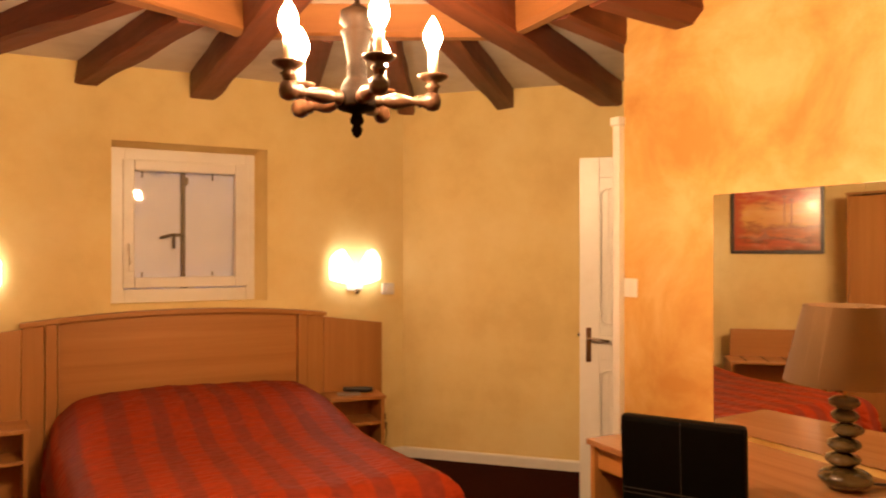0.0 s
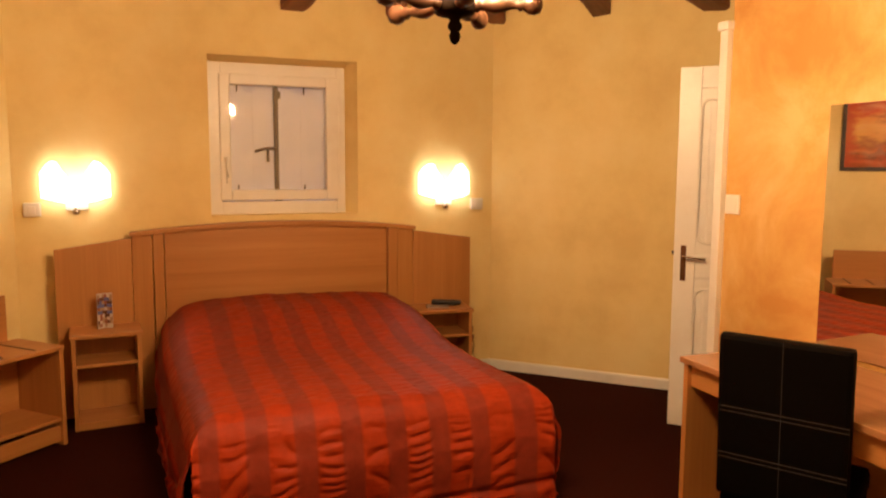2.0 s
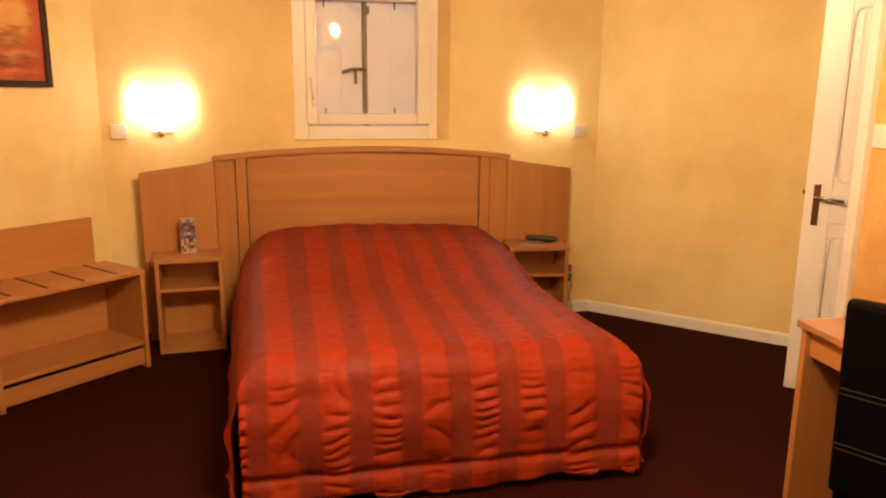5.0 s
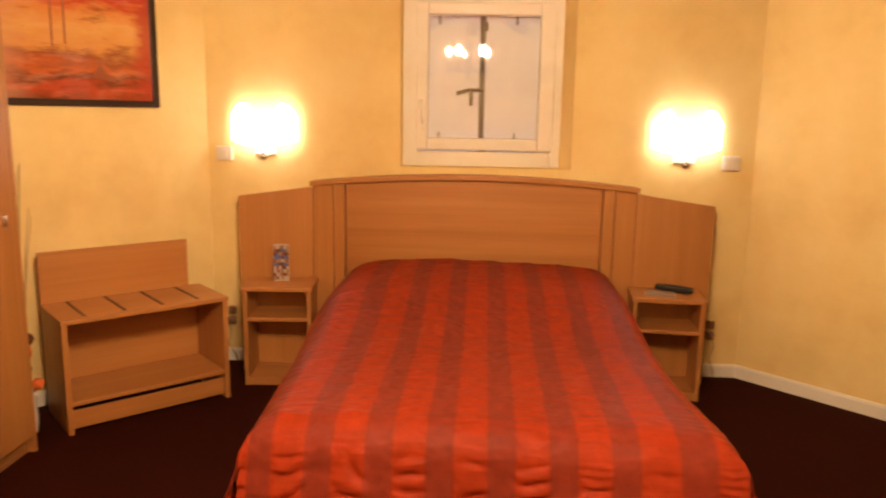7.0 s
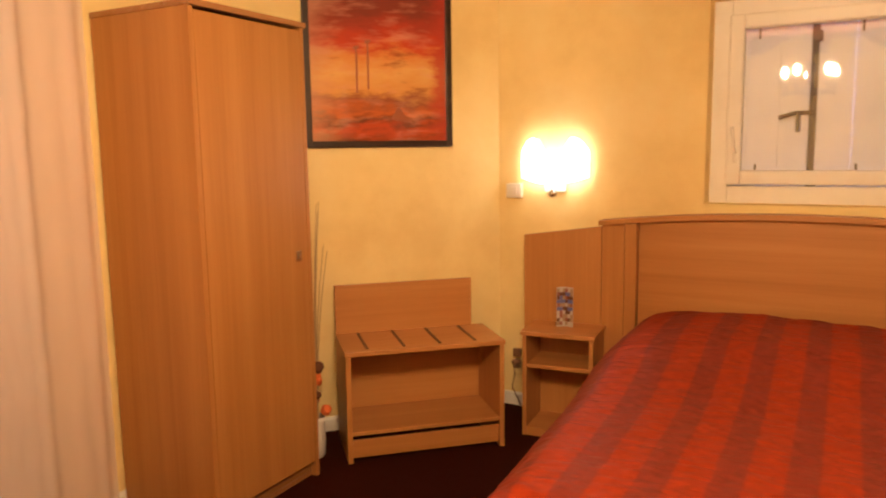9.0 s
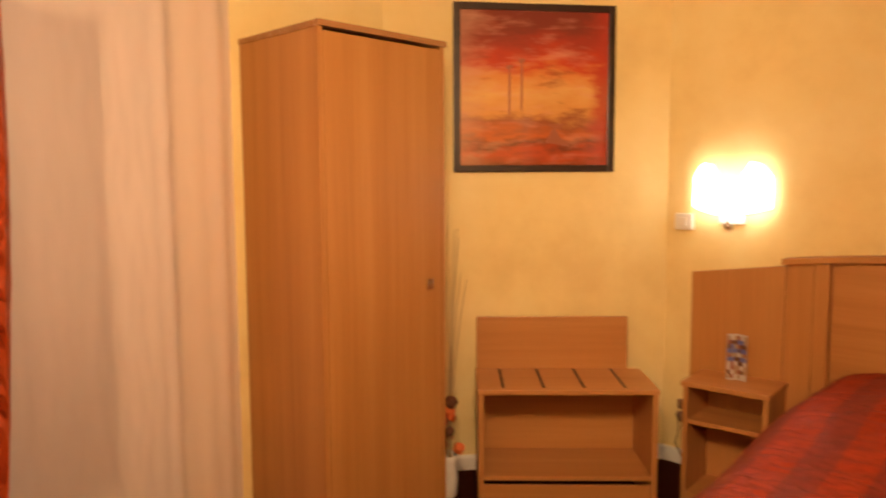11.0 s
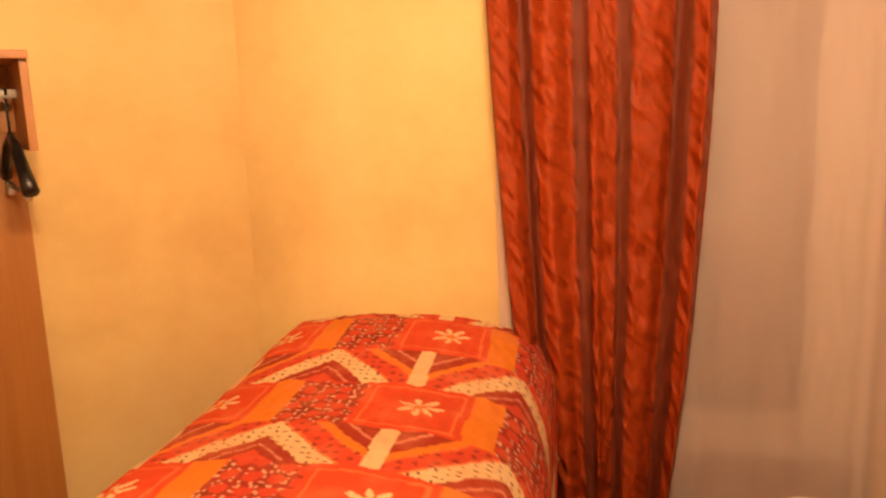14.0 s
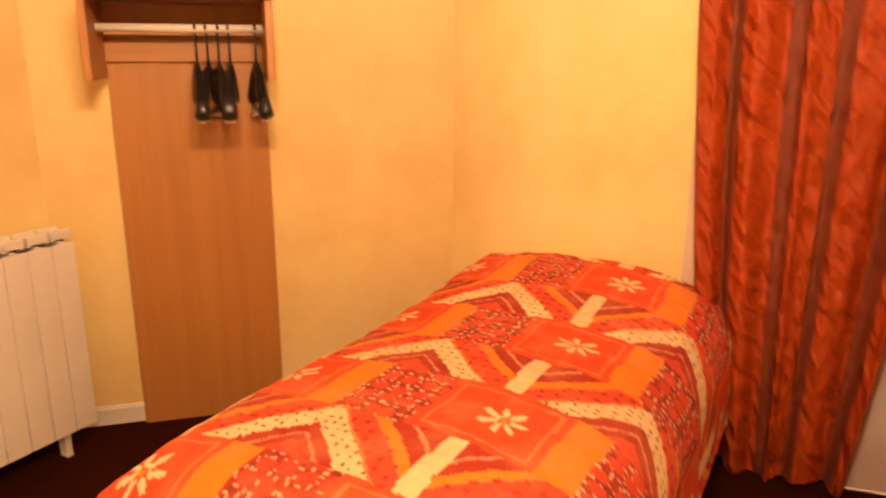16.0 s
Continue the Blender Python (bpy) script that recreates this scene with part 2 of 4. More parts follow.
def tube(points, radius, sides=8, bm=None):
    b = bm or bmesh.new()
    pts = [Vector(p) for p in points]
    rings = []
    for i, p in enumerate(pts):
        d = (pts[min(i + 1, len(pts) - 1)] - pts[max(i - 1, 0)]).normalized()
        q = d.to_track_quat("Z", "Y")
        r = radius(i / (len(pts) - 1)) if callable(radius) else radius
        rings.append([b.verts.new(p + q @ Vector((r * math.cos(a), r * math.sin(a), 0))) for a in (2 * math.pi * k / sides for k in range(sides))])
    for u, w in zip(rings, rings[1:]):
        for k in range(sides):
            b.faces.new((u[k], u[(k + 1) % sides], w[(k + 1) % sides], w[k]))
    b.faces.new(rings[0][::-1])
    b.faces.new(rings[-1])
    return b


def prism(points, z0, z1, bm=None):
    b = bm or bmesh.new()
    lo, hi = [b.verts.new((x, y, z0)) for x, y in points], [b.verts.new((x, y, z1)) for x, y in points]
    b.faces.new(lo[::-1])
    b.faces.new(hi)
    for i in range(len(points)):
        j = (i + 1) % len(points)
        b.faces.new((lo[i], lo[j], hi[j], hi[i]))
    return b


def wall_piece(name, p, q, z0, z1, thick, material, holes=()):
    """A wall whose inner face runs from p to q (room on the right hand side of p to q), with rectangular openings (s0, s1, za, zb)."""
    d = Vector((q[0] - p[0], q[1] - p[1], 0))
    n = math.atan2(d.y, d.x)
    ob = tagged(mesh_ob(name, wall_mesh(d.length, z0, z1, thick, holes), material), kind="structure")
    ob.matrix_world = pose(p[0], p[1], 0, 0, 0, math.degrees(n))
    return ob


def wall_mesh(length, z0, z1, thick, holes):
    b = bmesh.new()
    spans = []
    s = 0.0
    for a, c, za, zb in sorted(holes):
        spans += [(s, a, z0, z1), (a, c, z0, za), (a, c, zb, z1)]
        s = c
    spans.append((s, length, z0, z1))
    for a, c, za, zb in spans:
        if c - a > 1e-4 and zb - za > 1e-4:
            slab((a, 0, za), (c, thick, zb), 0, b)
    bmesh.ops.remove_doubles(b, verts=b.verts, dist=1e-5)
    return b


# ---- the room ----
CX, CY = 0.70, 2.30
CORNERS = [(-1.76, 0.66), (-1.76, 3.90), (-0.90, 5.02), (2.14, 5.02), (3.40, 3.76), (3.40, -0.40), (-0.70, -0.40)]
TOP = 2.63
names = ["wall_west", "wall_northwest", "wall_north", "wall_northeast", "wall_east", "wall_south", "wall_southwest"]
holes = {"wall_west": [(1.02, 2.22, 0.0, 2.22)], "wall_north": [(1.094, 2.045, 1.169, 2.172)]}
for i, n in enumerate(names):
    wall_piece(n, CORNERS[i], CORNERS[(i + 1) % 7], 0.0, TOP, 0.28, WALL, holes.get(n, ()))

OUTER = [(-2.3, -0.8), (-2.3, 5.6), (3.9, 5.6), (3.9, -0.8)]
tagged(mesh_ob("floor", prism(OUTER, -0.2, 0.0), CARPET), "dark maroon-brown short pile carpet", kind="structure")
tagged(mesh_ob("ceiling", prism(OUTER, TOP, TOP + 0.15), CEILING), "flat off-white plaster ceiling", kind="structure")


PEND = 2.85


def px(y):
    return 2.34 - 0.035 * (y - 2.0)


partition = wall_piece("wall_partition", (px(-0.40), -0.40), (px(PEND), PEND), 0.0, TOP, -0.10, MARBLED)
tagged(partition, "orange sponge-marbled plaster partition wall")


def skirting(name, p, q, inset=0.0):
    d = Vector((q[0] - p[0], q[1] - p[1], 0))
    b = bmesh.new()
    prof = [(0.002, 0.0), (-0.014, 0.0), (-0.014, 0.062), (-0.008, 0.074), (0.002, 0.074)]
    a = [b.verts.new((0.0, y, z)) for y, z in prof]
    c = [b.verts.new((d.length, y, z)) for y, z in prof]
    for k in range(len(prof)):
        j = (k + 1) % len(prof)
        b.faces.new((a[k], a[j], c[j], c[k]))
    b.faces.new(a)
    b.faces.new(c[::-1])
    ob = tagged(mesh_ob(name, b, WHITE), kind="structure")
    ob.matrix_world = pose(p[0], p[1], 0, 0, 0, math.degrees(math.atan2(d.y, d.x)))


skirting("baseboard_northwest", CORNERS[1], CORNERS[2])
skirting("baseboard_north_a", CORNERS[2], (-0.735, 5.02))
skirting("baseboard_north_b", (1.93, 5.02), CORNERS[3])
skirting("baseboard_northeast", CORNERS[3], CORNERS[4])
skirting("baseboard_southwest", CORNERS[6], CORNERS[0])
skirting("baseboard_west_a", CORNERS[0], (-1.76, 1.66))
skirting("baseboard_west_b", (-1.76, 3.04), CORNERS[1])
skirting("baseboard_south", CORNERS[5], CORNERS[6])

# door lining at the free end of the partition, and the open door behind it
e = bmesh.new()
slab((-0.03, 0, 0), (0.12, 0.045, 2.10), 0.004, e)
slab((-0.04, -0.008, 2.10), (0.13, 0.055, 2.14), 0.006, e)
lining = tagged(mesh_ob("door_trim", e, WHITE), kind="structure")
lining.matrix_world = pose(px(PEND), PEND + 0.002, 0, 0, 0, 2)


def panel_door():
    d = empty("door_1", pose(2.593, 3.55, 0.008, 0, 0, -45), "white painted panelled interior door standing open", "door", kind="structure")
    W, H, T = 0.76, 2.03, 0.04
    b = bmesh.new()
    slab((0, 0.008, 0), (W, T - 0.008, H), 0, b)
    for lo, hi in (((0, 0), (0.115, H)), ((W - 0.115, 0), (W, H)), ((0.115, 0), (W - 0.115, 0.17)), ((0.115, 0.86), (W - 0.115, 1.0)), ((0.115, H - 0.12), (W - 0.115, H))):
        slab((lo[0], 0, lo[1]), (hi[0], T, hi[1]), 0.004, b)
    part("leaf", b, WHITE, d)
    for z0, z1 in ((0.23, 0.80), (1.06, 1.85)):
        p = bmesh.new()
        slab((0.16, 0.002, z0), (W - 0.16, T - 0.002, z1), 0.012, p)
        part("panel", p, WHITE, d)
        loop = []
        for cx, cz, a0 in ((W - 0.165, z1 - 0.04, 0), (0.165, z1 - 0.04, 90), (0.165, z0 + 0.04, 180), (W - 0.165, z0 + 0.04, 270)):
            loop += [(cx + 0.04 * math.cos(radians(a0 + q)), 0.001, cz + 0.04 * math.sin(radians(a0 + q))) for q in (0, 22, 45, 68, 90)]
        part("moulding", tube(loop + loop[:1], 0.006, 8), WHITE, d, "rounded panel moulding", True)
    h = bmesh.new()
    slab((0.038, -0.006, 0.845), (0.068, 0.002, 1.045), 0.003, h)
    hp = part("handle_plate", h, BRONZE, d, "dark bronze door plate")
    tb = tube([(0.053, 0.0, 0.985), (0.053, -0.042, 0.985), (0.065, -0.05, 0.985), (0.175, -0.05, 0.975)], 0.0075)
    k = part("handle", tb, CHROME, d, "satin metal lever handle", True)
    la = bmesh.new()
    slab((-0.012, 0.012, 0.99), (0.002, 0.028, 1.01), 0.002, la)
    part("latch", la, IRON, d)


panel_door()

# ---- ceiling beams ----
SPACING = 360.0 / 26
RING = [0, 4, 8, 13, 17, 21]
RING_R = 1.27


def reach(angle):
    """How far from the middle a beam runs before it meets a wall."""
    c, s = math.cos(radians(angle)), math.sin(radians(angle))
    best = 9.0
    loop = [CORNERS[0], CORNERS[1], CORNERS[2], CORNERS[3], (3.40, 3.76), (px(PEND) + 0.9, PEND), (px(PEND), PEND), (px(-0.4), -0.4), CORNERS[6]]
    for (x0, y0), (x1, y1) in zip(loop, loop[1:] + loop[:1]):
        dx, dy = x1 - x0, y1 - y0
        den = c * dy - s * dx
        if abs(den) < 1e-9:
            continue
        r = ((x0 - CX) * dy - (y0 - CY) * dx) / den
        u = ((x0 - CX) * s - (y0 - CY) * c) / den
        if r > 0 and -1e-6 <= u <= 1 + 1e-6:
            best = min(best, r)
    return best


def ring_reach(angle):
    pts = [(34 + SPACING * k) for k in RING]
    poly = [(RING_R * math.cos(radians(a)), RING_R * math.sin(radians(a))) for a in pts]
    c, s = math.cos(radians(angle)), math.sin(radians(angle))
    for (x0, y0), (x1, y1) in zip(poly, poly[1:] + poly[:1]):
        dx, dy = x1 - x0, y1 - y0
        den = c * dy - s * dx
        r, u = (x0 * dy - y0 * dx) / den, (x0 * s - y0 * c) / den
        if r > 0 and -1e-6 <= u <= 1 + 1e-6:
            return r
    return RING_R


def rough_beam(length, width, depth, seed, chamfer=0.02):
    """A hand-hewn beam along x, top at z 0, with wavering arrises."""
    b = bmesh.new()
    steps = max(3, int(length / 0.16))
    prof = [(-0.5, 0.0), (-0.5, -1 + chamfer / depth), (-0.5 + chamfer / width, -1.0), (0.5 - chamfer / width, -1.0), (0.5, -1 + chamfer / depth), (0.5, 0.0)]
    rings = []
    for i in range(steps + 1):
        x = length * i / steps
        ring = []
        for j, (y, z) in enumerate(prof):
            wv = noise.noise((x * 2.2, seed * 7.3, j * 1.7)) * 0.016
            wz = noise.noise((x * 1.8 + 9, seed * 3.1, j * 0.9)) * 0.014 if z < -0.5 else 0.0
            ring.append(b.verts.new((x, y * width + wv, z * depth + wz)))
        rings.append(ring)
    for p, q in zip(rings, rings[1:]):
        for j in range(len(prof)):
            k = (j + 1) % len(prof)
            b.faces.new((p[j], p[k], q[k], q[j]))
    b.faces.new(rings[0][::-1])
    b.faces.new(rings[-1])
    return b


for k in range(26):
    a = 34 + SPACING * k
    end = reach(a) + 0.01
    main = k in RING
    start = 0.12 if main else ring_reach(a) + 0.055
    width, depth = (0.155, 0.165) if main else (0.125, 0.142)
    if k == 24:
        width, depth = 0.19, 0.16
    if end - start < 0.15:
        continue
    ob = mesh_ob("ceiling_beam", rough_beam(end - start, width, depth, k, 0.05 if k == 24 else 0.012), BEAM)
    ob.matrix_world = pose(CX + start * math.cos(radians(a)), CY + start * math.sin(radians(a)), TOP + 0.002, 0, 0, a)
    tagged(ob, "old dark brown hand-hewn wooden ceiling beam", "beam", "beams of the ceiling", "structure")
for i, k in enumerate(RING):
    a0, a1 = radians(34 + SPACING * k), radians(34 + SPACING * (RING + [26])[i + 1])
    p = Vector((CX + RING_R * math.cos(a0), CY + RING_R * math.sin(a0)))
    q = Vector((CX + RING_R * math.cos(a1), CY + RING_R * math.sin(a1)))
    d = (q - p).normalized()
    p, q = p + d * 0.075, q - d * 0.075
    ob = mesh_ob("ceiling_trimmer", rough_beam((q - p).length, 0.10, 0.15, 50 + i), TRIMMER)
    ob.matrix_world = pose(p.x, p.y, TOP + 0.002, 0, 0, math.degrees(math.atan2(d.y, d.x)))
    tagged(ob, "orange-brown timber trimmer between ceiling beams", "beam", "trimmers of the ceiling ring", "structure")
ob = mesh_ob("ceiling_boss", lathe([(0.17, 0.0), (0.17, -0.12), (0.12, -0.17), (0.03, -0.18)], 8), BEAM)
ob.location = (CX, CY, TOP + 0.002)
tagged(ob, "dark wooden boss where beams meet", "beam", kind="structure")


# ---- window over the bed ----
def frame_ring(x0, x1, z0, z1, w, y0, y1, bev=0.006, right=None):
    b = bmesh.new()
    r = right or w
    slab((x0, y0, z0), (x0 + w, y1, z1), bev, b)
    slab((x1 - r, y0, z0), (x1, y1, z1), bev, b)
    slab((x0 + w - 0.001, y0 + 0.0015, z0), (x1 - r + 0.001, y1, z0 + w), bev, b)
    slab((x0 + w - 0.001, y0 + 0.0015, z1 - w), (x1 - r + 0.001, y1, z1), bev, b)
    return b


win = empty("window_1", pose(0.192, 5.16, 1.1665) @ Matrix.Diagonal((1.019, 1, 1.017, 1)), "small white-framed window with closed shutters behind it", "window", kind="structure")
part("window_frame", frame_ring(0.0, 0.885, 0.0, 0.965, 0.085, 0.0, 0.07, 0.006, 0.06), WHITE, win)
part("sash", frame_ring(0.074, 0.843, 0.092, 0.895, 0.068, -0.016, 0.045, 0.010, 0.088), WHITE, win)
b = prism([(0.885, 0.002), (0.9345, -0.1385), (0.9345, 0.07), (0.885, 0.07)], 0.0, 0.988)
part("splayed_reveal", b, WALL, win, "plastered splayed reveal")
b = bmesh.new()
ring = [[b.verts.new((x, y, z)) for y, z in ((0.002, 0.965), (-0.1385, 0.988), (0.07, 0.988), (0.07, 0.965))] for x in (0.0, 0.884)]
for j in range(4):
    b.faces.new((ring[0][j], ring[0][(j + 1) % 4], ring[1][(j + 1) % 4], ring[1][j]))
b.faces.new(ring[0])
b.faces.new(ring[1][::-1])
part("splayed_reveal", b, WALL, win, "plastered splayed reveal")
g = bmesh.new()
slab((0.14, 0.010, 0.158), (0.757, 0.016, 0.83), 0, g, Matrix.Translation((0.45, 0, 0)) @ pose(0, 0, 0, 0, 0, 1.1) @ Matrix.Translation((-0.45, 0, 0)))
part("pane", g, GLASS, win).visible_shadow = False
g = bmesh.new()
slab((0.108, -0.03, 0.20), (0.126, -0.016, 0.27), 0.004, g)
tube([(0.117, -0.03, 0.25), (0.117, -0.045, 0.25), (0.112, -0.05, 0.30), (0.104, -0.05, 0.37)], 0.009, 8, g)
part("window_handle", g, WHITE, win, "white window handle", True)
# pale paint with the bluish dusk light mixed into its colour
SHUTTER = plaster("dusk_tinted_shutter_paint", (0.70, 0.71, 0.80), (0.77, 0.78, 0.86), (0.82, 0.82, 0.90), 4.0, 0.5, 0.1)
for x0, x1 in ((0.012, 0.437), (0.455, 0.938)):
    sh = empty("shutter", pose(0.195 + x0, 5.275, 1.200), "pale grey-white wooden window shutter, closed", "shutter", "shutters of the window", "structure")
    n = 3
    for i in range(n):
        w = (x1 - x0) / n
        b = bmesh.new()
        slab((i * w + 0.0003, 0, 0), ((i + 1) * w - 0.0003, 0.024, 0.932), 0.0015, b)
        part("board", b, SHUTTER, sh)
    for z in (0.13, 0.80):
        b = bmesh.new()
        slab((0.18, -0.006, z - 0.03), (0.19, 0.001, z + 0.03), 0.001, b)
        part("nail", b, IRON, sh)
b = bmesh.new()
slab((0.43, 0.0, 0.0), (0.462, 0.012, 0.97), 0.002, b)
slab((0.436, -0.018, 0.02), (0.452, 0.002, 0.95), 0.004, b)
tube([(0.452, -0.02, 0.42), (0.37, -0.024, 0.42), (0.30, -0.024, 0.40)], 0.010, 8, b)
tube([(0.385, -0.03, 0.42), (0.385, -0.032, 0.33)], 0.010, 8, b)
for z in (0.06, 0.75):
    slab((0.43, -0.026, z), (0.475, 0.0, z + 0.05), 0.004, b)
bolt = mesh_ob("shutter_bolt", b, IRON)
bolt.location = (0.195, 5.243, 1.182)
tagged(bolt, "grey iron espagnolette bolt on the shutters", "bolt", kind="structure")

# ---- french window behind the voile ----
fw = empty("window_2", pose(-1.80, 1.68, 0.0, 0, 0, 90), "tall white french window behind voile curtain", "window", kind="structure")
part("window_frame", frame_ring(0.0, 1.20, 0.0, 2.22, 0.065, 0.0, 0.07), WHITE, fw)
b = bmesh.new()
slab((0.065, -0.030, 0.0), (1.135, 0.06, 0.145), 0.006, b)
part("threshold", b, BEAM, fw, "dark wooden threshold")
part("sash", frame_ring(0.067, 1.133, 0.15, 2.152, 0.145, -0.02, 0.04, 0.006, 0.165), WHITE, fw)
part("glazing_bead", frame_ring(0.210, 0.970, 0.293, 2.009, 0.018, -0.004, 0.008, 0.004), WHITE, fw)
b = bmesh.new()
slab((0.2125, 0.010, 0.296), (0.9675, 0.016, 2.0065), 0.0, b)
part("pane", b, GLASS, fw).visible_shadow = False
# unseen shutters, added; their grey darkens the glass behind the voile
GLASS_DIM = wood("glass_darkening_wood", (0.20, 0.18, 0.18), (0.30, 0.27, 0.26), (0.38, 0.34, 0.33), "z", 0.6)
for x0, x1 in ((1.682, 2.279), (2.2805, 2.878)):
    b = bmesh.new()
    slab((x0, 0, 0.0), (x1, 0.03, 2.2), 0.003, b)
    s2 = tagged(mesh_ob("shutter", b, GLASS_DIM), "unseen grey shutter added behind the french window to darken its glass", "shutter", "shutters of the french window", "structure")
    s2.matrix_world = pose(-1.96, 0, 0, 0, 0, 90)


def cloth(name, width_at, y_at, x0, z0, z1, folds, depth, seed, material, cols=160, rows=60, hem=0.0, pleats=()):
    """A hanging cloth in the plane x = x0, from z1 down to z0: width and middle change with height."""
    me = bpy.data.meshes.new(name)
    verts, faces, uvs = [], [], []
    for r in range(rows + 1):
        f = r / rows
        z = z1 + (z0 - z1) * f
        w, yc = width_at(f), y_at(f)
        for c in range(cols + 1):
            u = c / cols
            wob = noise.noise((u * 5.0, f * 1.3, seed)) * 0.5 + 0.3 * noise.noise((u * 13, f * 3.0, seed + 5))
            ph = u * folds * 2 * math.pi + 1.9 * wob
            amp = depth * (0.55 + 0.45 * noise.noise((u * 3.1, seed * 2.0, 0.4)) + 0.25 * f)
            fold = math.sin(ph) * amp + 0.25 * amp * math.sin(2.3 * ph + 1.0)
            pucker = 0.007 * noise.noise((u * 20 + f * 12, f * 26, seed)) + 0.004 * noise.noise((u * 40, f * 70, seed))
            for at, wide, deep in pleats:
                fold += deep * math.exp(-((u - at - 0.006 * f) / wide) ** 2)
            zz = z + (hem * math.sin(u * 9 + 1) * f if hem else 0.0)
            verts.append((x0 + fold + pucker, yc + (u - 0.5) * w + 0.012 * math.sin(ph * 0.5 + seed), zz))
            uvs.append((u * width_at(0.0) * 2.1, f * (z1 - z0)))
    for r in range(rows):
        for c in range(cols):
            a = r * (cols + 1) + c
            faces.append((a, a + 1, a + cols + 2, a + cols + 1))
    me.from_pydata(verts, [], faces)
    layer = me.uv_layers.new(name="UVMap")
    for lp in me.loops:
        layer.data[lp.index].uv = uvs[lp.vertex_index]
    me.materials.append(material)
    for p in me.polygons:
        p.use_smooth = True
    return new(name, me)


vo = cloth("voile_curtain", lambda f: 1.46, lambda f: 2.33, -1.69, 0.030, 2.34, 5.5, 0.010, 3.0, VOILE, 260, 40, 0.020, ((0.83, 0.017, 0.022), (0.905, 0.022, 0.010), (0.955, 0.018, 0.014)))
tagged(vo, "white translucent voile curtain hanging to the floor", "curtain")
low = [v.co.copy() for v in vo.data.vertices[-261:]]
part("hem", tube(low[::4], 0.004, 6), WHITE, vo, "stitched white hem", True)
dr = cloth("drape", lambda f: 0.74 - 0.27 * f ** 2.2, lambda f: 1.925 + 0.035 * f, -1.61, 0.020, 2.34, 4.65, 0.046, 8.0, DRAPE, 280, 130, 0.012)
tagged(dr, "orange and mauve striped satin curtain drawn aside", "curtain")
rod = mesh_ob("curtain_rod", tube([(-1.655, 1.50, 2.36), (-1.655, 3.06, 2.36)], 0.014, 10), BRASS, True)
tagged(rod, "brass curtain rod above the french window", "curtain rod")


# ---- double bed with its headboard ----
def headboard():
    h = empty("headboard", pose(0.61, 4.99, 0), "wide oak-laminate headboard with bowed top and side wings", "headboard")
    # bowed main panel
    b = bmesh.new()
    n, half = 24, 0.70
    arc = lambda x: 1.062 + 0.052 * (1 - (x / 0.9) ** 2)
    rows = [(-0.085, 0.0), (-0.085, 1.0), (-0.055, 1.0), (-0.055, 0.0)]
    grid = [[b.verts.new((x, y, arc(x) * f)) for y, f in rows] for x in (half * (2 * i / n - 1) for i in range(n + 1))]
    for p, q in zip(grid, grid[1:]):
        for j in range(4):
            b.faces.new((p[j], p[(j + 1) % 4], q[(j + 1) % 4], q[j]))
    b.faces.new(grid[0])
    b.faces.new(grid[-1][::-1])
    part("panel", b, OAK_X, h)
    for sx in (-1, 1):
        for lo, hi, y in ((0.705, 0.765, -0.112), (0.77, 0.885, -0.095)):
            b = bmesh.new()
            xs = sorted((sx * lo, sx * hi))
            slab((xs[0], y, 0.0), (xs[1], -0.03, arc(lo) - 0.004), 0.006, b)
            part("pilaster", b, OAK, h)
        b = bmesh.new()
        m = pose(sx * 0.888, -0.075, 0, 0, 0, -sx * 5)
        xs = sorted((0.0, sx * 0.41))
        slab((xs[0], -0.02, 0.0), (xs[1], 0.004, 1.0), 0.004, b, m)
        top = [v for v in b.verts if v.co.z > 0.9]
        for v in top:
            v.co.z += 0.055 * (1 - min(1.0, (abs(v.co.x) - 0.888) / 0.41))
        part("wing", b, OAK, h)
    b = bmesh.new()
    rows = [(-0.125, 0.0), (-0.125, 0.024), (-0.02, 0.024), (-0.02, 0.0)]
    grid = [[b.verts.new((x, y, arc(x) + f)) for y, f in rows] for x in (0.895 * (2 * i / 30 - 1) for i in range(31))]
    for p, q in zip(grid, grid[1:]):
        for j in range(4):
            b.faces.new((p[j], p[(j + 1) % 4], q[(j + 1) % 4], q[j]))
    b.faces.new(grid[0])
    b.faces.new(grid[-1][::-1])
    part("cap_rail", b, OAK_X, h)


headboard()


